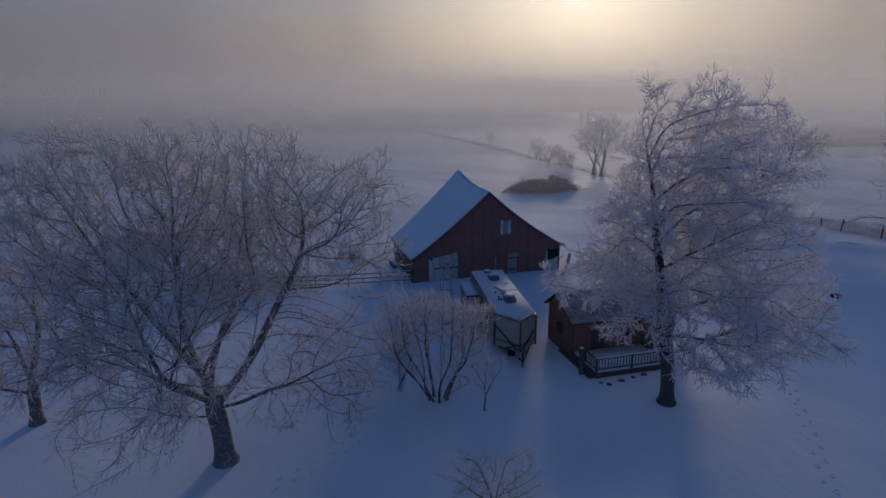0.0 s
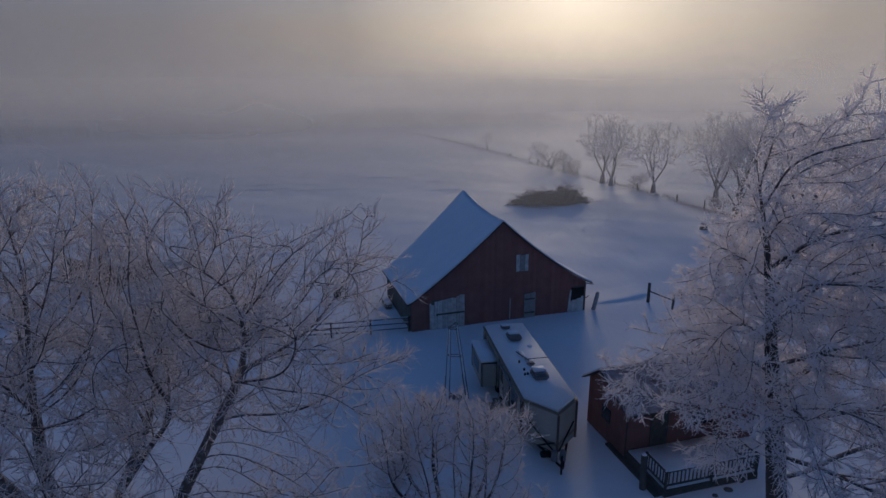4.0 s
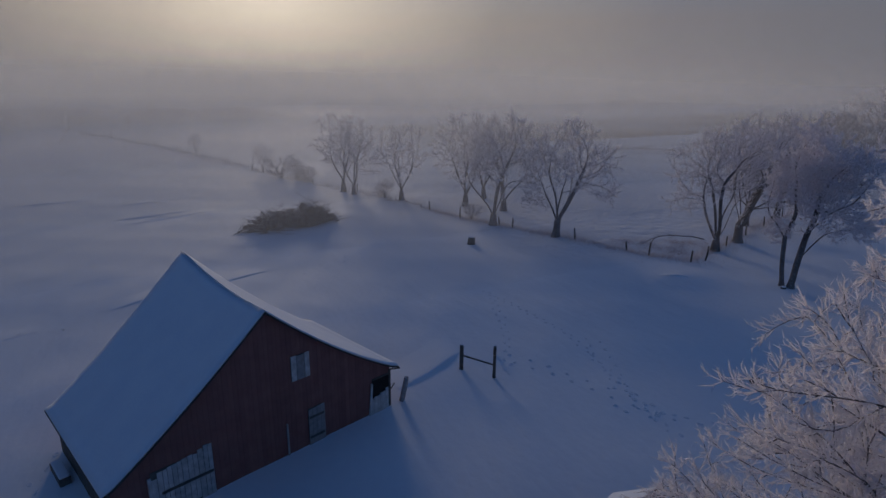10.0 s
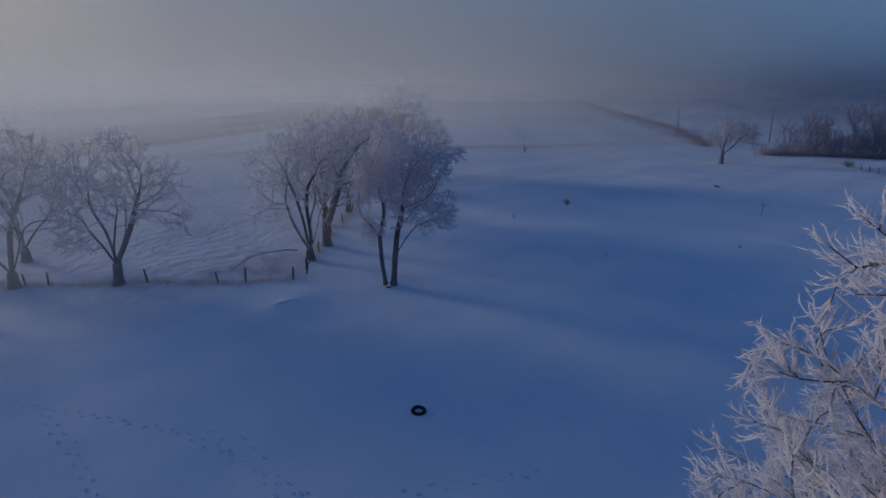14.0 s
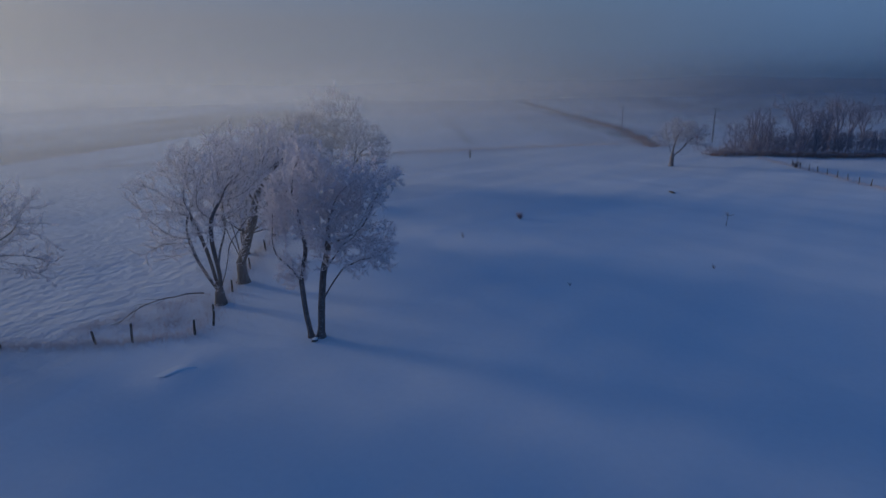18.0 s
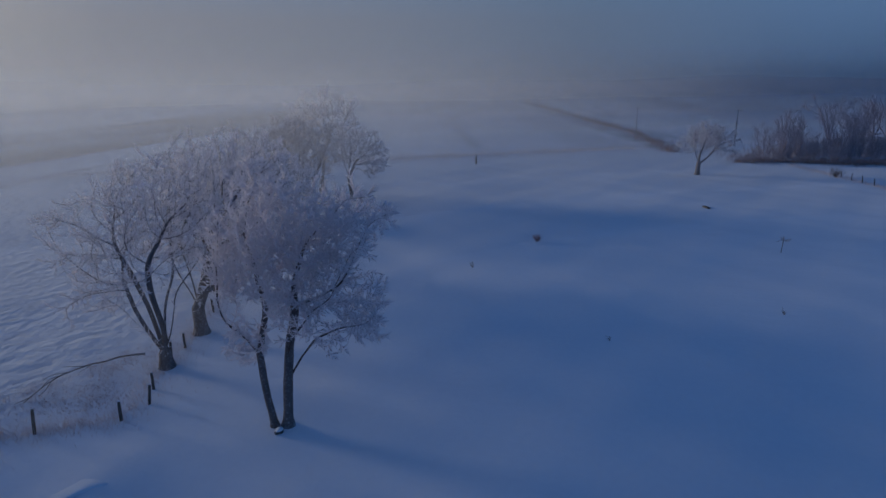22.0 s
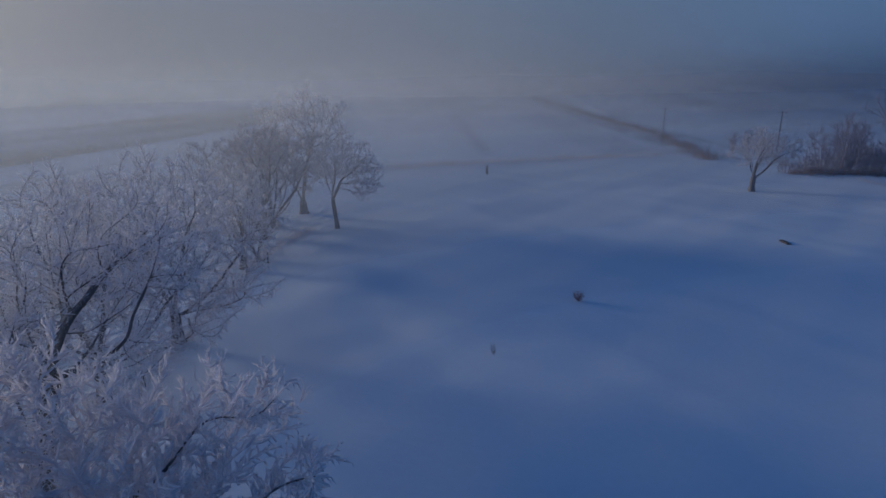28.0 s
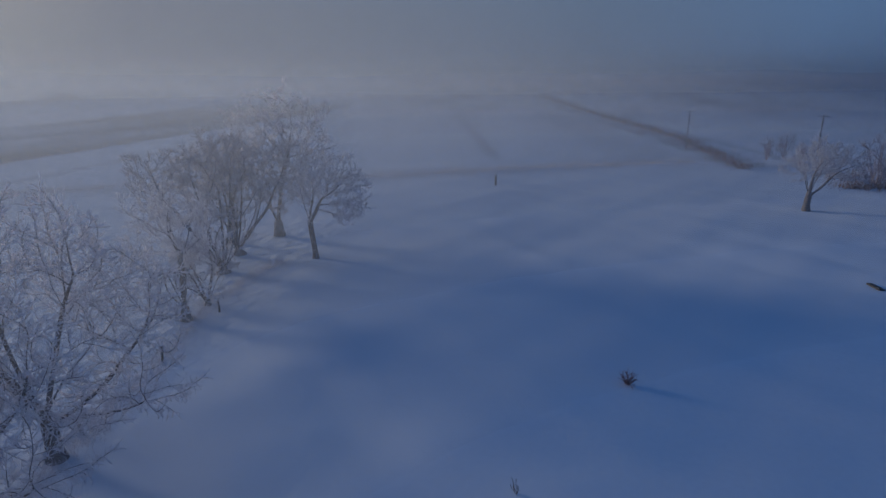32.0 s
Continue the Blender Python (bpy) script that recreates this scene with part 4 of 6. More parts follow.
def build_trailer():
    root = holder("travel_trailer", pose(2.22, 42.05, -0.05, 0, 0, -169.9), "cream travel trailer with a snow-covered roof and slide-out", "trailer")

    def outline(o, rear=0.0):
        """The hull's plan, grown by o on all sides."""
        return [(1.38 + o, 0.15 + rear - o), (1.38 + o, 8.70 + 0.4 * o), (0.18, 10.08 + 1.3 * o), (-1.07 - o, 8.95 + 0.5 * o), (-1.07 - o, 0.15 + rear - o)]

    body = part("body", prism(outline(0), 0.60, 2.62, bevel=0.05), CREAM, root, "cream ribbed siding")
    part("roof_snow", prism(outline(-0.045), 2.63, 2.72, bevel=0.035), ROOF_SNOW, root, "smooth white snow", smooth=True)
    part("roof_trim", prism(outline(0.03), 2.52, 2.60), TAN, root, "tan roof edge")
    part("belt_stripe", prism(outline(0.012), 0.95, 1.10), TAN, root, "tan stripe")
    part("skirt", prism(outline(-0.3, 0.1), 0.38, 0.60), BLACK, root)
    for y in np.arange(0.35, 8.4, 0.41):
        part("siding_joint", box(1.382, 1.392, y, y + 0.02, 0.64, 2.5), TAN, body)
    for y, h in ((0.95, 2.5), (4.25, 2.5), (6.4, 2.5), (8.40, 2.52)):
        part("corner_trim", box(1.394, 1.412, y, y + 0.07, 0.62, h), BLACK, body, "dark upright trim")
    # the pointed nose: brown corner strips, panels with struts
    for p in ((1.40, 8.71), (0.18, 10.11), (-1.09, 8.97)):
        part("corner_strip", rod((*p, 0.62), (*p, 2.5), 0.055, 0.055, 6), NOSEBROWN, body, "rusty brown corner strip")
    for p, q in (((1.40, 8.77, 1.95), (0.30, 10.06, 0.72)), ((0.08, 10.08, 0.72), (-0.88, 9.21, 1.6)), ((0.85, 9.41, 0.66), (0.30, 10.04, 1.15))):
        part("strut", rod(p, q, 0.035, 0.035, 6), BLACK, body, "thin dark strut")
    # slide-out
    so = part("slide_out", box(1.425, 2.26, 1.2, 3.85, 0.66, 2.12, bevel=0.04), CREAM, root, "cream slide-out room")
    part("snow_cover", box(1.40, 2.31, 1.15, 3.90, 2.125, 2.23, bevel=0.035), ROOF_SNOW, so, "white snow", smooth=True)
    win = part("window", box(2.262, 2.285, 1.75, 3.05, 1.15, 1.75), GLASS, so, "dark window")
    part("frame", box(2.262, 2.278, 1.70, 3.10, 1.10, 1.80), GREYPLASTIC, win)
    for y in (1.2, 3.78):
        part("trim", box(2.263, 2.28, y, y + 0.07, 0.68, 2.08), BLACK, so, "dark corner trim")
    part("trim", box(1.45, 2.24, 3.853, 3.865, 2.02, 2.09), BLACK, so, "dark corner trim")
    part("trim", box(2.18, 2.255, 3.853, 3.868, 0.68, 2.0), TAN, so)
    # windows, door
    for y0, y1, z0, z1 in ((0.35, 0.90, 1.45, 2.1), (6.75, 7.75, 1.4, 2.05)):
        w = part("window", box(1.396, 1.412, y0, y1, z0, z1), GLASS, root, "dark window")
        part("frame", box(1.393, 1.404, y0 - 0.04, y1 + 0.04, z0 - 0.04, z1 + 0.04), GREYPLASTIC, w)
    dr = part("door", box(1.394, 1.415, 4.6, 5.3, 0.65, 2.35), CREAM, root, "cream entry door with a dark pane")
    part("pane", box(1.417, 1.425, 4.72, 5.18, 1.5, 2.15), GLASS, dr)
    part("handle", box(1.417, 1.45, 5.2, 5.26, 1.2, 1.34), GREYPLASTIC, dr)
    part("step", box(1.42, 1.82, 4.6, 5.3, 0.32, 0.40), GREYPLASTIC, root)
    part("step", box(1.67, 2.12, 4.6, 5.3, 0.12, 0.18), GREYPLASTIC, root)
    part("rear_window", box(-0.6, 0.6, 0.125, 0.146, 1.3, 2.0), GLASS, root)
    # roof fittings: two air conditioners, a square vent, a folded aerial
    for x, y, sx, sy, h in ((0.10, 2.30, 0.37, 0.46, 0.30), (0.06, 6.90, 0.37, 0.46, 0.34)):
        ac = part("air_conditioner", box(x - sx, x + sx, y - sy, y + sy, 2.70, 2.70 + h, bevel=0.09), GREYPLASTIC, root, "grey roof air conditioner with frosted ribs")
        part("snow_cap", box(x - sx + 0.05, x + sx - 0.05, y - sy + 0.05, y + sy * 0.35, 2.705 + h, 2.77 + h, bevel=0.03), ROOF_SNOW, ac, smooth=True)
        for i in range(5):
            part("rib", box(x - sx + 0.06, x + sx - 0.06, y + sy * 0.42 + 0.05 * i, y + sy * 0.42 + 0.05 * i + 0.022, 2.702 + h - 0.012 * i, 2.72 + h - 0.012 * i), ZINC, ac)
    v = part("roof_vent", box(-0.03, 0.47, 0.60, 1.05, 2.70, 2.88, bevel=0.05), GREYPLASTIC, root, "grey roof vent")
    part("snow_cap", box(0.0, 0.44, 0.63, 1.0, 2.885, 2.94, bevel=0.02), ROOF_SNOW, v)
    ar = part("aerial", rod((0.46, 4.10, 2.76), (0.16, 5.45, 2.90), 0.03, 0.03), GREYPLASTIC, root, "folded aerial under snow")
    part("snow_ridge", prism([(0.42, 4.05), (0.10, 4.15), (-0.02, 5.40), (0.28, 5.45)], 2.70, 2.84, bevel=0.06), ROOF_SNOW, ar, smooth=True)
    part("cross_arm", rod((0.30, 5.25, 2.86), (-0.95, 5.15, 2.84), 0.022, 0.022), GREYPLASTIC, ar)
    part("dome", box(-0.12, 0.32, 5.46, 5.82, 2.69, 2.90, bevel=0.10), GREYPLASTIC, root, "dark rounded vent dome")
    for x, y in ((0.62, 5.30), (0.60, 6.15), (0.70, 6.65), (0.55, 6.62)):
        part("pipe", rod((x, y, 2.68), (x, y, 2.84), 0.06, 0.05), BLACK, root)
    part("snow_lump", rod((-0.5, 3.45, 2.69), (-0.5, 3.45, 2.77), 0.20, 0.10, 12), ROOF_SNOW, root)
    part("awning_roll", rod((1.49, 4.5, 2.4), (1.49, 8.1, 2.4), 0.055, 0.055), GREYPLASTIC, root)
    # running gear
    for x in (1.22, -1.02):
        for y in (3.3, 4.15):
            wh = part("wheel", hoop((0, 0, 0), 0.25, 0.10), BLACK, root, "black tyre")
            wh.matrix_local = pose(x, y, 0.34, 0, 90, 0)
            part("rim", rod((0, 0, -0.07), (0, 0, 0.07), 0.17, 0.17, 16), ZINC, wh)
    for x in (-0.9, 0.9):
        part("hitch", rod((x, 8.6, 0.5), (0.18, 10.9, 0.45), 0.06, 0.05), BLACK, root)
    part("jack", rod((0.18, 10.75, 0.05), (0.18, 10.75, 0.95), 0.05, 0.05), BLACK, root)
    for x in (0.0, 0.38):
        part("gas_bottle", rod((x, 10.36, 0.5), (x, 10.36, 0.95), 0.15, 0.12, 12), GREYPLASTIC, root)
    part("battery_box", box(0.35, 0.85, 9.75, 10.05, 0.42, 0.60, bevel=0.03), BLACK, root)
    return root


build_trailer()

# ---- the red cabin with its deck ----


def build_cabin():
    root = holder("cabin", pose(6.0, 35.75, -0.05, 0, 0, 17.0), "small dark red cabin with patchy frost and snow on its roof", "cabin")
    W, D, E, T = 6.9, 3.3, 2.55, 3.45
    C = -1.2
    rng = random.Random(4)
    # local y runs north; the cabin stands from y = -D to 0
    for nm, x0 in (("side_wall", 0.0), ("side_wall", W)):
        wall = part(nm, box(x0 - 0.03, x0 + 0.03, -D, 0, 0, E), DARKWOOD, root)
        y = -D
        s = -0.06 if x0 == 0 else 0.035
        while y < -0.02:
            b = min(y + rng.uniform(0.2, 0.26), 0)
            top = lambda q: E + (T - E) * ((q + D) / (C + D) if q < C else q / C) - 0.02
            bm = bmesh.new()
            v = [bm.verts.new(c) for xx in (x0 + s, x0 + s + 0.025) for c in ((xx, y + 0.005, 0), (xx, b - 0.005, 0), (xx, b - 0.005, top(b)), (xx, y + 0.005, top(y)))]
            for f in ((0, 1, 2, 3), (7, 6, 5, 4), (0, 4, 5, 1), (1, 5, 6, 2), (2, 6, 7, 3), (3, 7, 4, 0)):
                bm.faces.new([v[i] for i in f])
            part("board", bm, RED, wall)
            y = b
    for nm, y0 in (("front_wall", -D), ("back_wall", -0.06)):
        part(nm, box(0.04, W - 0.04, y0, y0 + 0.06, 0, E), RED, root)
    w = part("window", box(-0.10, -0.065, -2.05, -1.35, 1.15, 1.75), GLASS, root, "small dark window")
    part("shutter_board", box(-0.115, -0.102, -2.1, -1.3, 1.08, 1.16), DARKWOOD, w)
    fd = part("door", box(1.2, 2.1, -D - 0.05, -D - 0.005, 0.5, 2.3), DARKWOOD, root, "dark wooden door")
    part("handle", rod((2.0, -D - 0.09, 1.4), (2.0, -D - 0.05, 1.4), 0.03, 0.03), GREYPLASTIC, fd)
    part("front_window", box(3.2, 4.5, -D - 0.03, -D - 0.005, 1.2, 2.0), GLASS, root)

    def slope(y0, z0, y1, z1, t, lift, ext=0.3):
        return upright_x([(y0, z0 + lift), (y1, z1 + lift), (y1, z1 + lift + t), (y0, z0 + lift + t)], -ext, W + ext)

    for y0, z0, y1, z1 in ((-D - 0.4, E - 0.17, C, T), (C, T, 0.35, E - 0.24)):
        rf = part("roof", slope(y0, z0, y1, z1, 0.05, 0.0), ROOFTIN, root, "dark roof boards")
        if y0 < -D:
            part("frost_cover", slope(y0 + 0.02, z0, y1, z1, 0.03, 0.055, 0.27), SHINGLE, rf, "brown roofing with patchy frost")
        else:
            part("snow_cover", slope(y0 + 0.02, z0, y1, z1, 0.10, 0.055, 0.27), ROOF_SNOW, rf, "smooth white snow")
    return root


def upright_x(outline, x0, x1):
    bm = bmesh.new()
    a, b = [bm.verts.new((x0, y, z)) for y, z in outline], [bm.verts.new((x1, y, z)) for y, z in outline]
    n = len(outline)
    bm.faces.new(a[::-1]), bm.faces.new(b)
    for i in range(n):
        bm.faces.new((a[i], a[(i + 1) % n], b[(i + 1) % n], b[i]))
    return bm


build_cabin()


def build_deck():
    root = holder("porch_deck", pose(6.0, 35.75, -0.05, 0, 0, 17.0), "snow-covered wooden porch deck with a slatted railing", "deck")
    x0, x1, y0, y1 = 0.05, 4.6, -6.1, -3.36
    part("floor", box(x0, x1, y0, y1, 0.36, 0.44), DARKWOOD, root)
    part("snow_cover", box(x0 + 0.05, x1 - 0.05, y0 + 0.05, y1, 0.445, 0.54, bevel=0.03), ROOF_SNOW, root, "white snow", smooth=True)
    part("skirt_board", box(x0, x1, y0 - 0.03, y0 - 0.002, 0.12, 0.42), DARKWOOD, root)
    part("skirt_board", box(x0 - 0.03, x0 - 0.002, y0, y1, 0.12, 0.42), DARKWOOD, root)
    part("step", box(x0 - 0.36, x0 - 0.04, y0 + 0.1, y1 + 1.2, 0.12, 0.20), DARKWOOD, root)
    posts = [(x0 + 0.05, y0 + 0.05), (2.3, y0 + 0.05), (x1 - 0.05, y0 + 0.05), (x0 + 0.05, -4.7), (x1 - 0.05, -3.5)]
    for x, y in posts:
        part("post", box(x - 0.045, x + 0.045, y - 0.045, y + 0.045, 0, 1.34), DARKWOOD, root)
    for a, b in (((x0, y0 + 0.05), (x1, y0 + 0.05)), ((x0 + 0.05, y0 + 0.05), (x0 + 0.05, -4.7)), ((x1 - 0.05, y0), (x1 - 0.05, -3.5))):
        for z in (0.66, 1.28):
            part("rail", rod((*a, z), (*b, z), 0.04, 0.04), DARKWOOD, root)
        n = round(math.hypot(b[0] - a[0], b[1] - a[1]) / 0.19)
        for i in range(1, n):
            x, y = a[0] + (b[0] - a[0]) * i / n, a[1] + (b[1] - a[1]) * i / n
            part("baluster", box(x - 0.02, x + 0.02, y - 0.02, y + 0.02, 0.66, 1.27), GREYWOOD, root)
    part("snow_line", box(x0, x1, y0 + 0.02, y0 + 0.08, 1.32, 1.36), ROOF_SNOW, root)
    return root


build_deck()
wood_post(7.15, 30.5, 1.55, 0.14, (2, -2), label="stout dark post beside the deck")

# stones along the deck, and one at the foot of the twin-stemmed tree


def stone(x, y, size, seed, label, group="", cap=False):
    bm = bmesh.new()
    bmesh.ops.create_icosphere(bm, subdivisions=2, radius=size)
    for v in bm.verts:
        v.co = Vector((v.co.x * 1.2, v.co.y * 0.9, v.co.z * 0.6)) * (1 + 0.25 * noise.noise(v.co * 4 + Vector((seed, 0, 0))))
    st = part("stone", bm, GREYWOOD, None)
    st.location = (x, y, gz(x, y) + 0.02)
    tagged(st, label, "stone", group)
    if cap:
        top = bmesh.new()
        bmesh.ops.create_icosphere(top, subdivisions=2, radius=size * 0.95)
        for v in top.verts:
            v.co = Vector((v.co.x * 1.1, v.co.y * 0.85, size * 0.45 + max(v.co.z, -0.05) * 0.4))
        part("snow_cap", top, ROOF_SNOW, st, "rounded cap of snow", smooth=True)


for i, (x, y, size) in enumerate(((8.4, 29.2, 0.13), (9.2, 29.6, 0.16), (9.9, 30.0, 0.11), (10.6, 30.4, 0.15), (11.4, 31.0, 0.12), (8.0, 29.4, 0.10))):
    stone(x, y, size, i, "dark field stone beside the deck in snow", "stones by the deck")
stone(46.6, 54.2, 0.24, 7, "snow-capped dark stone at the foot of a tree", cap=True)

# ---- four-legged tower beside the trailer ----
tower = holder("pump_tower", pose(-0.7, 37.9, -0.05), "slender four-legged steel pump tower over a well cap", "tower")
LEGS = (((-0.62, 0.22, 0), (-0.42, 0.08, 4.15)), ((-0.36, -0.18, 0), (-0.30, -0.08, 4.15)), ((0.70, -0.20, 0), (0.06, -0.08, 4.4)), ((0.52, 0.25, 0), (-0.08, 0.10, 4.4)))
for foot, head in LEGS:
    leg = part("leg", rod(foot, head, 0.036, 0.032), TUBE, tower, "grey steel tube")
    part("snow_line", rod(tuple(f + (h - f) * 0.3 + o for f, h, o in zip(foot, head, (-0.022, -0.022, 0))), tuple(f + (h - f) * 0.98 + o for f, h, o in zip(foot, head, (-0.022, -0.022, 0))), 0.018, 0.02), ROOF_SNOW, leg)
for z in (2.5, 4.05):
    ring4 = [tuple(f + (h - f) * z / h2 for f, h, h2 in zip(foot, head, (head[2],) * 3)) for foot, head in LEGS]
    for i in range(4):
        part("brace", rod(ring4[i], ring4[(i + 1) % 4], 0.024, 0.024), TUBE, tower)
part("head_pipe", rod((-0.38, 0, 4.12), (0.0, 0, 4.42), 0.035, 0.035), TUBE, tower)
part("well_cap", rod((0, 0.05, 0), (0, 0.05, 0.35), 0.36, 0.34, 18), GREYPLASTIC, tower, "low round well cap")
part("snow_cap", rod((0, 0.05, 0.355), (0, 0.05, 0.45), 0.34, 0.26, 18), ROOF_SNOW, tower)

# ---- round bale feeder ----
ring = holder("bale_feeder", pose(-10.6, 53.5, gz(-10.6, 53.5) - 0.04, 5, -6, 20), "round open bale feeder of dark bent pipe", "feeder")
FR = 0.95
for z in (0.10, 0.48):
    for i in range(8):
        a, b = 2 * math.pi * i / 8, 2 * math.pi * (i + 1) / 8
        part("hoop_pipe", rod((FR * math.cos(a), FR * math.sin(a), z), (FR * math.cos(b), FR * math.sin(b), z), 0.028), RAILSTEEL, ring)
for i in range(8):
    a, b, c = (2 * math.pi * (i + k) / 8 for k in (0, 0.5, 1))
    top = (1.0 * math.cos(b), 1.0 * math.sin(b), 1.22 - 0.05 * (i % 3))
    part("bent_pipe", rod((FR * math.cos(a), FR * math.sin(a), 0.10), (1.0 * math.cos(a), 1.0 * math.sin(a), 0.80), 0.028), RAILSTEEL, ring)
    part("bent_pipe", rod((1.0 * math.cos(a), 1.0 * math.sin(a), 0.80), top, 0.028), RAILSTEEL, ring)
    part("bent_pipe", rod(top, (1.0 * math.cos(c), 1.0 * math.sin(c), 0.80), 0.028), RAILSTEEL, ring)
bm = bmesh.new()
bmesh.ops.create_icosphere(bm, subdivisions=3, radius=0.33)
for v in bm.verts:
    v.co = Vector((v.co.x, v.co.y, v.co.z * 1.3)) * (1 + 0.2 * noise.noise(v.co * 5))
tub = part("hay_heap", bm, BRUSH)
tub.location = (-10.45, 53.3, 0.4)
tagged(tub, "dark remnant of a hay bale inside the feeder", "hay")

# ---- tyre lying in the snow ----
ty = holder("tyre", pose(29.3, 44.1, gz(29.3, 44.1) + 0.06, 6, -4, 0), "old black tyre lying flat in the snow", "tyre")
part("tread", hoop((0, 0, 0), 0.31, 0.105, squash=0.9), BLACK, ty)
part("snow_fill", rod((0, 0, -0.10), (0, 0, -0.03), 0.25, 0.22, 20), ROOF_SNOW, ty)

# ---- stump ----
st = holder("tree_stump", pose(28.7, 78.0, gz(28.7, 78.0) - 0.05), "dark sawn tree stump standing in snow", "stump")
bm = rod((0, 0, 0), (0, 0, 0.25), 0.52, 0.40, 14)
rod((0, 0, 0.25), (0.05, 0, 0.82), 0.40, 0.36, 14, bm)
part("wood", bm, GREYWOOD, st)
part("snow_cap", rod((0.05, 0, 0.825), (0.05, 0, 0.92), 0.35, 0.24, 14), ROOF_SNOW, st)

# ---- tumbledown shed behind the spreading tree ----


def old_shed():
    root = holder("old_shed", pose(-34.0, 55.3, gz(-31, 57) - 0.1, 0, 0, 4), "tumbledown brown shed under a sagging snow roof", "shed")
    rng = random.Random(5)
    w, d = 5.4, 3.8

    def roof_z(x):
        """Height of the single-pitch roof, sagging in the middle."""
        return 2.75 - 0.95 * x / w - 0.16 * math.sin(math.pi * x / w)

    # closed walls coloured near-black: the inside's shade, showing where boards are left out
    for nm, y in (("front_wall", 0.0), ("back_wall", d)):
        wall = part(nm, upright([(0.3, 0), (w - 0.2, 0), (w - 0.2, roof_z(w) - 0.05), (0.3, roof_z(0) - 0.1)], y, y + 0.04), INSIDE_SHADE, root)
        x = 0.15
        while x < w - 0.2:
            b2 = x + rng.uniform(0.18, 0.26)
            if y > 0 or not 3.3 < x < 4.3:
                part("board", upright([(x, 0), (b2 - 0.012, 0), (b2 - 0.012, roof_z(b2) - 0.02), (x, roof_z(x) - 0.02)], y - 0.035 - rng.uniform(0, 0.015), y - 0.005), RED if rng.random() < 0.6 else GREYWOOD, wall)
            x = b2
    for x in (0.15, w - 0.15):
        wall = part("side_wall", box(x - 0.02, x + 0.02, 0.06, d - 0.06, 0, roof_z(x) - 0.08), INSIDE_SHADE, root)
        y = 0.08
        while y < d - 0.2:
            b2 = y + rng.uniform(0.19, 0.27)
            part("board", box(x + 0.025, x + 0.05, y, b2 - 0.012, rng.uniform(0, 0.1), roof_z(x) - rng.uniform(0.06, 0.2)), RED if rng.random() < 0.6 else GREYWOOD, wall)
            y = b2
    # roof boards run from side to side, their ends uneven, snow lying on each course
    y = -0.25
    while y < d + 0.2:
        b2 = y + rng.uniform(0.5, 0.62)
        xs = np.linspace(-0.25 + rng.uniform(-0.1, 0.1), w + rng.uniform(0.0, 0.35), 8)
        lift = rng.uniform(0, 0.05)
        rb = part("roof_board", upright([(x, roof_z(x) + lift) for x in xs] + [(x, roof_z(x) + lift + 0.05) for x in xs[::-1]], y + 0.01, b2 - 0.01), ROOFTIN, root)
        xs = np.linspace(xs[0] + 0.04, xs[-1] - 0.05, 8)
        part("snow_cover", upright([(x, roof_z(x) + lift + 0.055) for x in xs] + [(x, roof_z(x) + lift + 0.16 + rng.uniform(-0.02, 0.02)) for x in xs[::-1]], y + 0.02, b2 + 0.02), ROOF_SNOW, rb)
        y = b2
    part("loose_board", rod((w + 0.3, 0.2, 0.05), (w - 0.1, 0.9, 1.75), 0.06, 0.05, 4), GREYWOOD, root, "board leaning on the wall")
    part("loose_board", rod((w + 0.5, 1.2, 0.05), (w - 0.1, 1.7, 1.6), 0.06, 0.05, 4), DARKWOOD, root, "board leaning on the wall")
    return root


old_shed()

# ---- utility poles ----


def utility_pole(x, y, h=10.0, turn=78):
    root = holder("utility_pole", pose(x, y, -0.1, 0, 0, turn), "tall dark wooden utility pole with a crossarm", "utility pole", "roadside poles")
    part("pole", rod((0, 0, 0), (0, 0, h), 0.17, 0.11, 10), DARKWOOD, root)
    arm = part("crossarm", box(-1.1, 1.1, -0.06, 0.06, h - 0.55, h - 0.42), DARKWOOD, root)
    for x2 in (-1.0, 0.0, 1.0):
        part("insulator", rod((x2, 0, h - 0.42), (x2, 0, h - 0.24), 0.05, 0.03), GREYPLASTIC, arm)


utility_pole(214.5, 28.7)
utility_pole(199.0, 3.5)
utility_pole(445.0, 72.0)

# ---- posts of the field fences ----
FENCE = [(45.4, 63.1), (43.2, 66.5), (42.4, 68.8), (40.2, 74.6), (36.9, 82.5), (36.2, 84.4), (33.6, 90), (32.0, 96), (29.0, 106), (27.0, 113), (22.5, 124), (19, 134), (15.5, 146), (12, 158), (8, 171), (3, 187), (-2, 201), (-14, 232), (-25, 258)]
for i, (x, y) in enumerate(FENCE):
    wood_post(x, y, 1.25 + 0.2 * math.sin(i * 2.3), 0.085, (6 * math.sin(i * 1.7), 7 * math.cos(i * 2.9)), snow=i < 8)
for i, (x, y) in enumerate([(47.2, 62.9), (48.8, 64.0), (52.5, 65.8), (54, 65.9), (60, 68), (66, 70), (74, 73), (82, 75), (90, 76.5)]):
    wood_post(x, y, 1.2, 0.08, (5 * math.sin(i * 1.3), 8 * math.cos(i * 2.1)))
wood_post(151.5, 66.1, 2.0, 0.2, label="lone dark post at the field's edge")
for i in range(9):
    wood_post(146 - 3.0 * i, -3.0 - 0.62 * i, 1.2, 0.08, (5 * math.sin(i * 1.3), 6 * math.cos(i * 2.1)), label="thin weathered post of the roadside fence")
bm = box(-0.9, 0.9, -0.25, 0.25, 0, 0.16, bevel=0.03)
lg = part("board", bm, DARKWOOD)
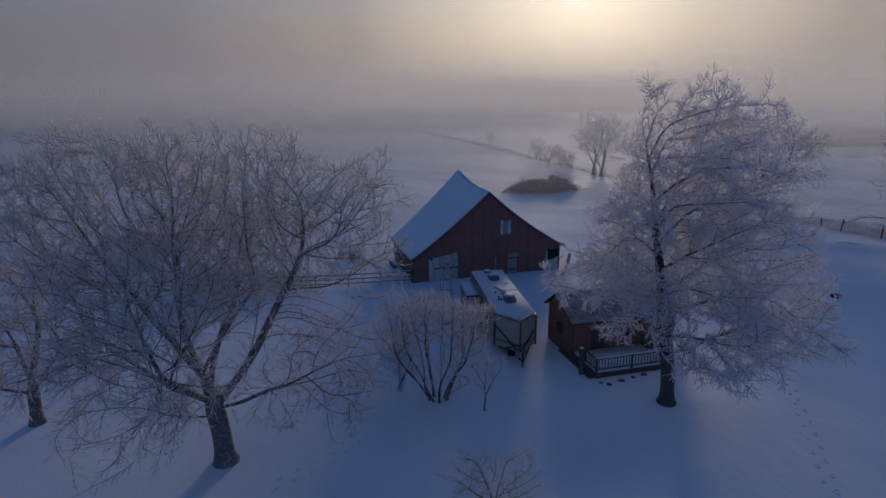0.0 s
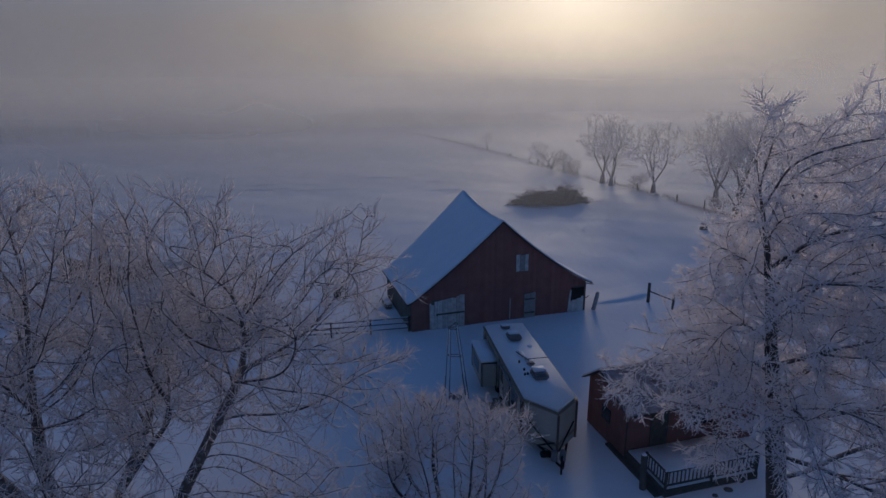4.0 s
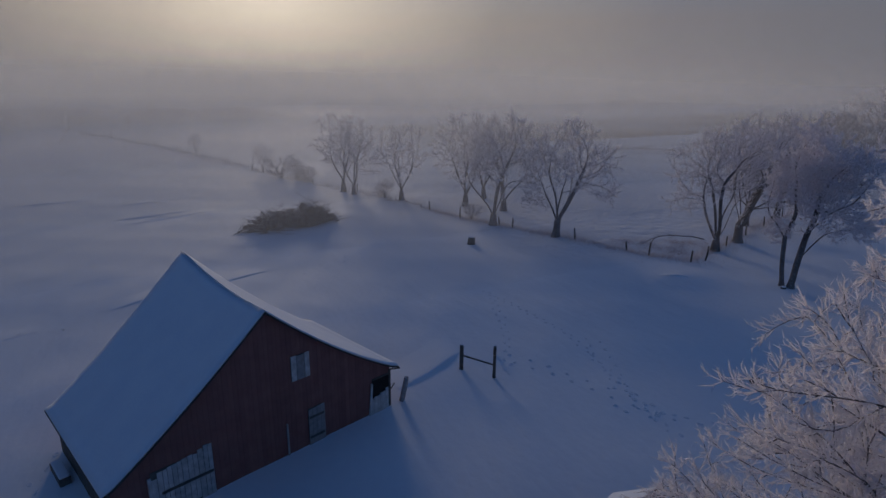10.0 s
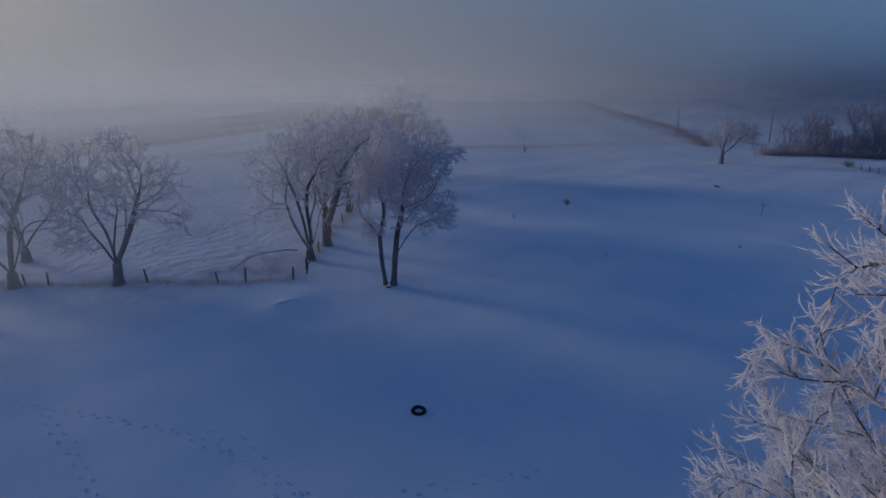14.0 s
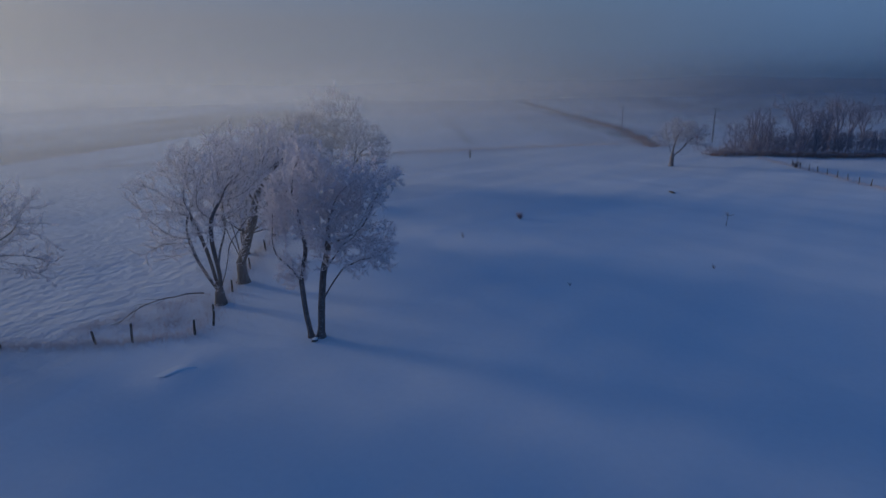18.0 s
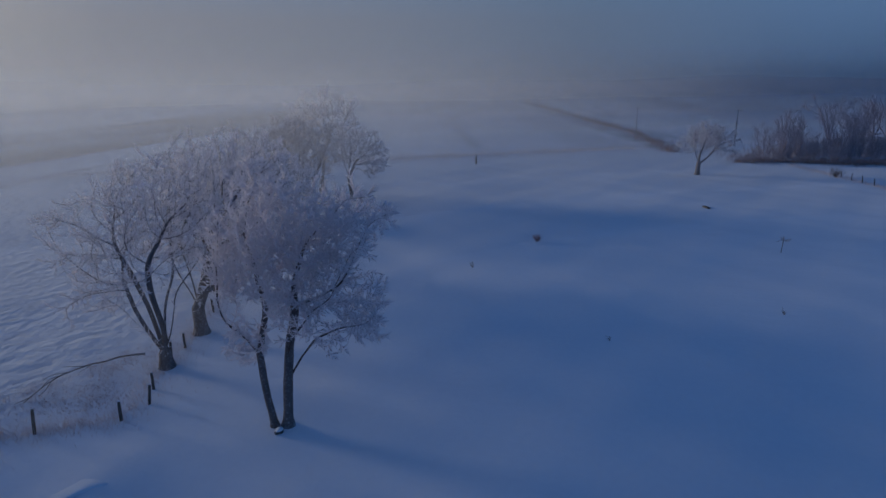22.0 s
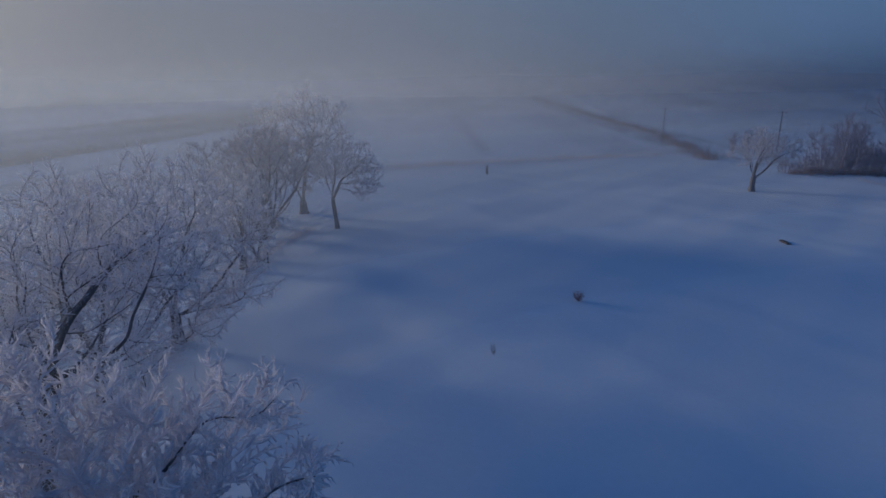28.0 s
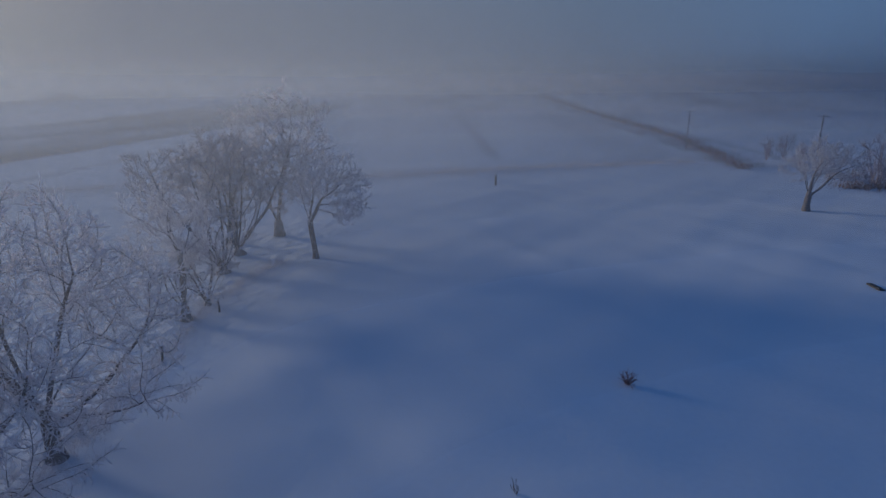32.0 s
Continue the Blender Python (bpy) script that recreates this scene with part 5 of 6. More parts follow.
lg.matrix_world = pose(110.3, 24.0, gz(110.3, 24.0) + 0.02, 3, 2, 12)
tagged(lg, "dark board lying on the snow", "board")

# ---- the trees, near ones first ----
grown_tree("oak_tree", 10.9, 27.5, 31,
           ((0.8, 0.4, 12.2, 3.7, 3.8, 4.2), (0.8, 0.4, 8.8, 5.3, 5.3, 4.0), (-3.4, 0.4, 6.6, 3.0, 3.6, 2.3), (4.6, 0, 5.2, 3.6, 3.8, 2.5), (0.4, -3.6, 6.0, 4.0, 3.0, 2.7), (0.4, 3.8, 6.6, 4.2, 3.2, 2.9), (1.0, 2.8, 10.6, 3.6, 2.4, 2.8), (0.6, -2.2, 10.2, 2.6, 1.6, 2.6), (-2.2, 0.4, 10.1, 2.2, 2.9, 2.6)),
           [(0, 2.8 + 0.42 * i, 137.5 * i, 86 - 2.5 * i, 2.4 - 0.04 * i) for i in range(26)],
           "tall oval tree thick with hoar frost beside the cabin", trunk_h=13.2, trunk_r=0.34, bark=OAKBARK, pulls=11500, step=0.33, kill=0.38, reach=2.2, gnarl=0.07, up=0.06, hold=1.0, tip=0.012, limb_r=0.22, twigs=4, twig_len=0.40, buds=4, twig=0.014, sag=0.06, clump=0.85, inner_mat=DARKBRANCH)
grown_tree("spreading_tree", -9.8, 22.1, 94,
           ((-4.6, 0, 10.6, 3.4, 3.6, 3.8), (-0.3, 0, 11.2, 3.2, 3.6, 3.3), (2.9, 0.3, 10.8, 2.6, 3.4, 3.3), (6.2, 0.2, 9.8, 2.0, 2.8, 3.3), (6.1, 1.5, 10.3, 1.7, 1.6, 2.2), (-5.4, -1, 5.0, 3.0, 3.0, 1.9), (4.8, -0.6, 4.4, 2.6, 2.6, 2.2),
            (0, 4.2, 8.6, 4.2, 3.0, 3.6), (0, -4.0, 8.4, 4.4, 2.8, 3.4), (-1.8, -3.6, 3.6, 2.8, 2.2, 1.6)),
           ((0, 2.4, 2, 40, 7.0), (0, 3.6, 165, 18, 5.0), (0, 4.4, 62, 30, 4.0), (0, 3.0, 186, 74, 5.0), (0, 4.0, 176, 52, 4.4), (0, 3.2, 95, 48, 4.5), (0, 2.8, 268, 50, 4.5), (0, 2.4, 355, 72, 4.0), (0, 2.2, 225, 74, 3.0)),
           "broad dark-limbed tree with lightly frosted twigs", lean=(-0.10, 0.05), trunk_h=4.8, trunk_r=0.40, pulls=10300, step=0.36, kill=0.40, reach=2.4, gnarl=0.07, up=0.11, hold=1.0, tip=0.010, limb_r=0.18, twigs=3, twig_len=0.52, buds=3, twig=0.0095, clump=1.1, inner_mat=DARKBRANCH, rime=FROSTTWIG, sag=0.07)
grown_tree("spreading_tree", -20.3, 24.7, 21,
           ((0, 0, 7.0, 3.4, 3.4, 2.9), (-2.6, 0, 5.2, 2.6, 2.8, 2.2), (2.0, -0.5, 4.8, 2.2, 2.6, 2.2), (0, -2.4, 5.0, 2.6, 2.2, 2.2)),
           ((0, 1.6, 0, 40, 2.5), (0, 2.0, 140, 35, 2.5), (0, 1.6, 235, 48, 2.5), (0, 2.3, 70, 20, 2.5)),
           "smaller spreading tree with lightly frosted twigs", trunk_h=2.4, trunk_r=0.27, pulls=1800, step=0.36, kill=0.48, tip=0.012, twigs=4, twig_len=0.5, buds=3, twig=0.011, rime=FROSTTWIG, inner_mat=DARKBRANCH)
grown_tree("large_bush", -0.8, 27.6, 33,
           ((0, 0, 4.4, 2.0, 1.9, 1.6), (-1.9, 0.2, 4.2, 1.6, 1.6, 1.5), (1.5, 0, 4.1, 1.3, 1.6, 1.6), (-2.2, -0.2, 2.7, 1.3, 1.4, 1.1), (1.6, -0.2, 2.7, 1.1, 1.3, 1.1), (0, -1.0, 2.6, 1.9, 1.3, 1.2)),
           [(i, 0.2, 40 * i, 20 + 9 * (i % 3), 2.4) for i in range(9)],
           "broad dense bush with many frosted stems", "bush", roots=[(0.45 * math.cos(math.radians(40 * i)), 0.35 * math.sin(math.radians(40 * i))) for i in range(9)], trunk_h=0.2, trunk_r=0.08, pulls=2300, step=0.26, kill=0.30, reach=2.0, tip=0.010, limb_r=0.55, twigs=3, twig_len=0.38, buds=3, twig=0.010, clump=0.9, rime=GREYTWIG, inner_mat=DARKBRANCH, bark=DARKBRANCH)
grown_tree("large_bush", -2.9, 28.6, 32,
           ((0, 0, 2.9, 1.2, 1.2, 1.4), (0.3, 0, 2.0, 1.0, 1.0, 0.9)),
           [(0, 0.2, 90 * i, 8 + 3 * (i % 2), 1.3) for i in range(4)],
           "smaller upright bush with frosted stems", "bush", trunk_h=0.2, trunk_r=0.12, pulls=800, step=0.24, kill=0.26, clump=0.5, reach=2.0, tip=0.010, limb_r=0.3, twigs=4, twig_len=0.36, buds=2, twig=0.0085, rime=GREYTWIG, inner_mat=GREYTWIG, bark=BRANCH)
tree("sapling", 1.6, 26.6, 33, 3.4, 1.3, "fork", ((7, 0.5, 40, 0.05), (6, 0.55, 40, 0.05), (5, 0.6, 40, 0.06)),
     "thin young tree with frosted twigs", twig=0.007, trunk_r=0.04, stems=5, fork=0.3, tilt=(8, 45), rime=GREYTWIG)
low_shrub = grown_tree("low_shrub", 1.8, 19.4, 34, ((0, 0, 1.6, 1.5, 1.3, 0.9), (0.3, 0, 0.9, 1.4, 1.2, 0.6)), [(0, 0.1, 60 * i, 20 + 8 * (i % 3), 0.7) for i in range(6)],
           "low rounded shrub with frosted twigs", "bush", trunk_h=0.2, trunk_r=0.07, pulls=330, step=0.2, kill=0.30, reach=1.6, tip=0.009, limb_r=0.4, twigs=3, twig_len=0.34, buds=3, twig=0.008, rime=FROSTTWIG, inner_mat=DARKBRANCH, bark=DARKBRANCH)

fence_label = "bare field tree white with hoar frost"
G1 = "trees along the field fence"
EAST = -74.5
grown_tree("frosted_tree", 47.1, 54.4, 41,
           ((0.9, 0, 11.2, 2.8, 2.8, 2.7), (3.9, 0.2, 10.9, 2.2, 2.6, 2.4), (-1.3, 0, 9.4, 1.7, 2.2, 2.4), (4.3, 0, 7.0, 1.9, 2.4, 1.8), (1.6, 0, 8.4, 2.8, 3.2, 2.3), (-1.2, 0, 5.4, 1.0, 1.4, 1.4), (2.2, -1.5, 6.4, 2.0, 1.6, 1.2)),
           ((0, 4.2, 180, 30, 2.4), (0, 4.2, 40, 12, 3.0), (1, 2.6, 0, 30, 3.0), (1, 4.2, 350, 14, 3.0), (1, 4.0, 270, 30, 2.4), (0, 3.6, 95, 32, 2.4)),
           "twin-stemmed tree thick with white hoar frost", face=EAST, lean=(0.05, 0), roots=((-0.30, 0, -0.10, 0.02), (0.36, 0.1, 0.07, 0)), trunk_h=4.6, trunk_r=0.26, pulls=4400, step=0.32, kill=0.36, reach=2.4, gnarl=0.24, up=0.0, tip=0.015, limb_r=0.22, twigs=4, twig_len=0.36, buds=3, twig=0.024, clump=1.0, inner_mat=RIME, group=G1)
SPAN = dict(face=EAST, step=0.42, kill=0.56, reach=3.0, gnarl=0.24, up=0.0, tip=0.014, limb_r=0.2, twigs=3, twig_len=0.50, buds=3, twig=0.018, group=G1, clump=0.85, inner_mat=DARKBRANCH)
grown_tree("frosted_tree", 51.4, 65.2, 42,
           ((0.5, 0, 11.0, 3.2, 3.2, 3.0), (-3.6, 0, 9.0, 2.4, 3.0, 2.8), (-4.2, 0, 5.2, 1.9, 2.4, 1.8), (2.8, 0, 9.4, 2.2, 3.0, 2.8), (0, 3, 8.4, 3.0, 2.2, 2.8), (-0.4, -3, 8.0, 3.0, 2.2, 2.8)),
           ((0, 0.9, 178, 34, 5.5), (0, 0.9, 190, 14, 6.5), (0, 0.9, 10, 10, 6.5), (0, 0.9, 340, 30, 4.5), (0, 0.9, 90, 26, 4.5), (0, 0.9, 265, 34, 4.5)),
           fence_label, trunk_h=1.1, trunk_r=0.37, pulls=3600, **SPAN)
grown_tree("frosted_tree", 56.3, 66.3, 43,
           ((3.4, 0, 11.4, 3.2, 3.0, 3.0), (6.2, 0, 12.0, 2.0, 2.6, 2.4), (0.8, 0, 10.8, 2.2, 2.5, 2.6), (4.6, 0, 8.0, 2.2, 2.6, 1.9), (2.4, 2.6, 9.6, 2.6, 2.2, 2.6)),
           ((0, 1.8, 0, 34, 5.0), (0, 1.8, 20, 16, 5.5), (0, 1.8, 200, 10, 5.0), (0, 1.8, 90, 28, 4.0), (0, 1.5, 300, 34, 4.0)),
           fence_label, trunk_h=2.0, trunk_r=0.44, pulls=3200, **SPAN)
g_tree = grown_tree("frosted_tree", 39.0, 76.6, 44,
                    ((0.8, 0, 10.6, 3.4, 3.6, 3.0), (4.2, 0, 9.0, 2.6, 3.0, 2.9), (5.6, 0, 5.6, 1.7, 2.4, 1.8), (-2.6, 0, 8.0, 2.0, 3.0, 2.8), (-2.8, 0, 4.8, 1.8, 2.4, 1.7), (1.0, 3.0, 8.0, 3.0, 2.4, 2.6), (1.0, -3.0, 8.0, 3.0, 2.4, 2.6)),
                    ((0, 1.6, 180, 26, 5.0), (0, 1.6, 200, 6, 5.5), (0, 1.6, 5, 22, 6.0), (0, 1.8, 60, 30, 4.5), (0, 1.8, 280, 32, 4.0)),
                    fence_label, trunk_h=1.8, trunk_r=0.40, pulls=3600, **{**SPAN, "face": -50})
e_tree = grown_tree("frosted_tree", 35.4, 84.6, 45,
                    ((1.2, 0, 11.2, 4.4, 4.0, 3.2), (-3.0, 0, 9.4, 2.8, 3.2, 2.8), (5.0, 0, 8.8, 2.6, 3.2, 2.8), (1.0, 3.2, 8.0, 3.4, 2.6, 2.6), (0, -3.0, 7.6, 3.4, 2.6, 2.6), (-3.6, -1.0, 5.6, 2.2, 2.4, 1.8), (5.0, -1.0, 5.4, 2.0, 2.4, 1.8)),
                    ((0, 1.4, 180, 24, 5.0), (0, 1.6, 100, 10, 5.5), (0, 1.2, 5, 18, 6.0), (0, 1.4, 290, 26, 4.5), (0, 1.4, 340, 36, 4.5), (0, 1.4, 60, 30, 4.0)),
                    fence_label, trunk_h=1.7, trunk_r=0.42, pulls=2400, **{**SPAN, "face": -50, "twig": 0.024, "kill": 0.68})
h_tree = grown_tree("frosted_tree", 72.0, 72.5, 46,
                    ((0.4, 0, 11.2, 3.8, 3.8, 2.6), (5.4, 0, 8.6, 3.4, 3.0, 2.4), (5.6, -1.0, 5.0, 2.8, 2.6, 1.8), (-4.4, 0, 9.6, 2.8, 3.2, 2.4), (0, -4.2, 7.6, 3.6, 3.0, 2.6), (0, 4.2, 8.0, 3.6, 3.0, 2.6), (-3.6, -2.0, 5.6, 2.6, 2.4, 1.6), (2.6, -2.4, 4.4, 3.4, 2.4, 1.7), (-0.5, -3.6, 4.6, 2.8, 2.2, 1.7)),
                    ((0, 2.2, 4, 58, 6.0), (0, 2.0, 350, 72, 5.5), (0, 2.4, 180, 46, 5.0), (0, 2.4, 90, 50, 4.5), (0, 2.4, 270, 55, 4.5), (0, 2.4, 40, 14, 5.0), (0, 2.4, 200, 18, 5.0)),
                    fence_label, trunk_h=2.5, trunk_r=0.36, pulls=6500, **SPAN)
m_tree = grown_tree("field_tree", 105.1, 76.0, 47, ((1.8, 0, 8.7, 3.1, 3.0, 2.6), (3.9, 0, 7.0, 1.9, 2.4, 2.3), (-0.8, 0, 7.8, 2.0, 2.2, 2.0), (3.3, 0, 5.2, 1.9, 2.0, 1.2)),
                    ((0, 3.8, 10, 30, 2.5), (0, 4.0, 160, 24, 2.0), (0, 4.0, 60, 12, 2.5), (0, 3.6, 280, 35, 2.0)),
                    "single-trunked tree with a rounded frosted crown", trunk_h=4.4, trunk_r=0.27, pulls=3400, **{**SPAN, "twig": 0.026})
r_tree = grown_tree("orchard_tree", 142.4, 20.8, 48, ((1.4, 0, 7.2, 4.2, 4.2, 2.9), (4.4, 0, 6.0, 2.9, 3.4, 2.3), (-2.0, 0, 6.0, 2.4, 3.0, 2.2)),
                    ((0, 2.2, 0, 50, 3.0), (0, 2.4, 180, 44, 2.5), (0, 2.4, 90, 40, 2.5), (0, 2.4, 270, 42, 2.5), (0, 2.4, 30, 12, 3.0)),
                    "short-trunked round tree with frosted crown", trunk_h=2.5, trunk_r=0.42, pulls=2200, **{**SPAN, "twig": 0.026, "rime": GREYTWIG, "group": ""})
s_tree = grown_tree("frosted_tree", 37.7, 96.2, 49,
                    ((0, 0, 11.0, 4.2, 4.0, 3.0), (-3.8, 0, 8.8, 2.8, 3.2, 2.6), (3.8, 0, 9.0, 2.8, 3.2, 2.6), (0, 3.2, 7.4, 3.0, 2.6, 2.2), (0, -3.2, 7.2, 3.0, 2.6, 2.2), (-3.8, 0, 5.6, 2.0, 2.4, 1.6), (3.6, 0, 5.6, 2.0, 2.4, 1.6)),
                    ((0, 1.6, 180, 32, 5.0), (0, 1.6, 0, 30, 5.0), (0, 1.8, 90, 20, 5.0), (0, 1.8, 270, 22, 4.5)),
                    fence_label, trunk_h=1.9, trunk_r=0.40, pulls=1900, **{**SPAN, "twig": 0.028, "kill": 0.72, "buds": 2})


def again(src, places):
    for x, y, rz, k in places:
        c = copy_thing(src, pose(x, y, gz(x, y) - 0.05, 0, 0, rz))
        c.scale = (k, k, k)


c_tree = grown_tree("frosted_tree", 98.5, 82.4, 51,
                    ((0.2, 0, 9.4, 4.0, 4.2, 2.6), (-4.6, 0, 8.6, 2.6, 3.0, 2.4), (3.2, 0, 7.6, 2.4, 3.0, 2.4), (0, 3.4, 7.0, 3.2, 2.6, 2.4), (0, -3.4, 6.6, 3.4, 2.6, 2.4), (-4.4, 0, 5.4, 1.9, 2.2, 1.8)),
                    [(0, 0.2, 40 * i, 16 + 12 * (i % 3), 5.0) for i in range(9)],
                    "many-stemmed field tree white with hoar frost", trunk_h=0.2, trunk_r=0.5, pulls=2200, **{**SPAN, "twig": 0.024, "limb_r": 0.3, "rime": FROSTTWIG})
c_tree.scale = (1.12, 1.12, 1.12)
again(c_tree, [(104.0, 84.5, 140, 1.12), (91.0, 78.4, 250, 0.5)])
again(s_tree, [(30.9, 103.7, 70, 0.85), (25.9, 111.3, 160, 0.86), (25.1, 114.4, 250, 0.95), (43.5, 101.0, 30, 0.9), (16.9, 141.2, 10, 0.42), (6.9, 176.2, 100, 0.40)])
again(e_tree, [(41.5, 92.0, 120, 0.95), (112.0, 84.5, 250, 1.25), (108.0, 88.0, 310, 0.95), (88.0, 78.0, 200, 0.8)])
again(h_tree, [(64.5, 71.5, -58, 1.0)])
again(low_shrub, [(20.5, 128.0, 40, 1.5), (18.6, 132.0, 140, 1.9), (22.0, 125.0, 250, 1.3), (34.5, 88.5, 80, 1.0), (29.5, 107.0, 200, 1.2)])

# dark wood beyond the road
WOOD = ((6, 0.5, 44, 0.05), (4, 0.55, 42, 0.05), (4, 0.6, 42, 0.06))
w_tree = tree("wood_tree", 178.0, -12.0, 61, 15.5, 4.4, "fork", WOOD, "tall bare tree of the dark wood", twig=0.034, trunk_r=0.3, stems=6, fork=0.22, tilt=(5, 34), rime=DARKTWIG, stem_bark=DARKTWIG, inner_mat=DARKTWIG, group="dark wood by the road")
v_tree = tree("wood_tree", 172.0, -3.0, 62, 11.5, 4.4, "clump", WOOD, "bare thicket tree of the dark wood", twig=0.034, trunk_r=0.25, stems=7, tilt=(4, 40), rime=DARKTWIG, stem_bark=DARKTWIG, inner_mat=DARKTWIG, group="dark wood by the road")
_r = random.Random(8)
again(w_tree, [(170 + 5 * i % 23 + _r.uniform(-2, 2), -14 - 4.2 * i, _r.uniform(0, 360), _r.uniform(0.8, 1.1)) for i in range(6)])
again(v_tree, [(166 + 7 * i % 19 + _r.uniform(-2, 2), 4 - 5.0 * i, _r.uniform(0, 360), _r.uniform(0.65, 1.0)) for i in range(6)])
again(v_tree, [(196, 14, 30, 0.5), (203, 9, 150, 0.55), (190, 9, 250, 0.45)])


# ---- woods far off in the fog ----


def far_woods(points, n, height, seed, width=8.0, thick=0.12, shoots=9):
    rng = np.random.default_rng(seed)
    s = along(points, n, width, seed)
    base = np.c_[s, np.full(n, -0.3)]
    h = height * rng.uniform(0.5, 1.1, n) * (0.75 + 0.25 * np.sin(s[:, 0] * 0.11) * np.sin(s[:, 1] * 0.07))
    # lower towards both ends of the wood
    k = int(np.ptp(s[:, 1]) > np.ptp(s[:, 0]))
    end = (s[:, k] - s[:, k].min()) / np.ptp(s[:, k])
    h = h * np.clip(np.minimum(end, 1 - end) * 5, 0.12, 1)
    stems = grow(rng, base, np.c_[rng.normal(0, 0.15, (n, 2)), np.ones(n)], h, 4, 0.12, 0.0)
    a, d, l, _ = sprout(rng, stems, h, shoots, 0.2, 1.0, 42, 14, 0.36)
    tw = grow(rng, a, d, l, 1, 0.15, 0.03)
    me = joined("far_woods", [tubes(stems, thick * 1.6, thick * 0.6, 3), tubes(tw, thick, thick * 0.4, 3, True)])
    return tagged(obj("far_woods", me, DARKTWIG), "dim line of bare woods far off in fog", "woods", kind="stuff")


# ---- weeds and brush ----


def blades(name, mat, label, spots, height, lean=0.35, width=0.010, seed=1, category="weeds"):
    """Many thin stalks on given spots, in one mesh."""
    rng = np.random.default_rng(seed)
    p = np.asarray(spots, float)
    n = len(p)
    h = height * rng.uniform(0.4, 1.2, n)
    base = np.c_[p, ground_z(p[:, 0], p[:, 1]) - 0.04]
    d = np.c_[rng.normal(0, lean, (n, 2)), np.ones(n)]
    top = base + unit(d) * h[:, None]
    mid = (base + top) / 2 + np.c_[rng.normal(0, 0.06, (n, 2)) * h[:, None], np.zeros(n)]
    return tagged(obj(name, joined(name, [tubes(np.stack([base, mid, top], 1), width, width * 0.4, 3, True)]), mat), label, category, kind="stuff")


def along(points, n, width, seed=2):
    rng = np.random.default_rng(seed)
    pts = np.asarray(points, float)
    seg = np.linalg.norm(np.diff(pts, axis=0), axis=1)
    t = rng.uniform(0, seg.sum(), n)
    k = np.minimum(np.searchsorted(np.cumsum(seg), t), len(seg) - 1)
    f = (t - np.concatenate(([0], np.cumsum(seg)))[k]) / seg[k]
    return pts[k] + f[:, None] * (pts[k + 1] - pts[k]) + rng.normal(0, width, (n, 2)) * rng.uniform(0.2, 1.2, (n, 1))


far_woods([(-330, 160), (-260, 190), (-170, 222), (-90, 262), (-20, 300), (60, 345)], 2200, 10, 1, 20.0, 0.045)
far_woods([(170, 10), (176, -14), (180, -45), (188, -120)], 1500, 12.5, 4, 5.0, 0.042, 20)
far_woods([(330, 420), (420, 430), (480, 400)], 500, 13, 2, 12, 0.08)
blades("fence_weeds", SOFTWEED, "frosted tan weeds along the field fence", along(FENCE[:8], 4500, 0.9), 0.5)
blades("fence_weeds", WEED, "dry tan weeds along the far fence", along(FENCE[7:], 3000, 1.1, 3), 0.9, width=0.016)
blades("fence_weeds", SOFTWEED, "frosted tan weeds below the white trees", along([(45.4, 63.1), (51, 65.4), (56, 66.8), (66, 70.5), (78, 74), (92, 78.5), (104, 79)], 4500, 1.0, 4), 0.55)
rng = np.random.default_rng(9)
tuft = np.array([(46.5, 66.0), (48.0, 67.2), (45.5, 68.5), (50.0, 69.0), (47.0, 70.5), (44.5, 71.5), (52.0, 68.5)])
spots = tuft[rng.integers(0, len(tuft), 2400)] + rng.normal(0, 0.8, (2400, 2))
blades("grass_tufts", PINKWEED, "flattened reddish grass tufts in the snowy pasture", spots[:1000], 0.32, 0.9, 0.010, 5)
blades("grass_tufts", SOFTWEED, "flattened frosted grass tufts in the snowy pasture", spots[1000:], 0.38, 0.9, 0.010, 6)
blades("ditch_weeds", SOFTWEED, "dry weeds along the ditch bank", along([(118, 148), (140, 118), (153, 92), (168, 68), (180, 47), (190, 30)], 4500, 3.0, 6), 0.8, width=0.025)
blades("verge_brush", REDWEED, "reddish dry brush along the road verge", along([(180, 21), (245, 28), (300, 42), (400, 66), (550, 107)], 5500, 2.2, 7), 1.5, width=0.05)
blades("verge_brush", REDWEED, "reddish dry brush below the dark wood", along([(163, 10), (164, -4), (165, -30), (168, -70)], 5000, 1.6, 8), 1.6, width=0.04)
blades("fence_weeds", SOFTWEED, "frosted weeds along the roadside fence", along([(160, 0), (146, -3), (121, -8.2), (100, -12)], 1800, 0.9, 9), 0.6, width=0.018)
m = rng.uniform(0, 1, (6000, 2))
blades("marsh_grass", WEED, "tall tan marsh grass across the far field", np.c_[80 + 260 * m[:, 0], 158 + 0.12 * (80 + 260 * m[:, 0]) + 80 * m[:, 1] ** 1.6], 1.4, width=0.07, seed=10)
# stubble showing along the bank in the field
st_pts = np.concatenate([np.array((x, 73.0 + 0.36 * x + o)) + rng.normal(0, 1, (26, 2)) * np.array((1.0, 0.12)) for x, o in ((-30, 0.2), (-22, 0.1), (-16, 0.0), (-9, 0.2), (-3, 0.1), (-26, 9), (-12, 14), (2, 7), (6, 12), (16, -4), (20, 6), (-20, 22))])
blades("stubble", WEED, "short brown stubble showing through the snow", st_pts, 0.22, 0.7, 0.012, 12)
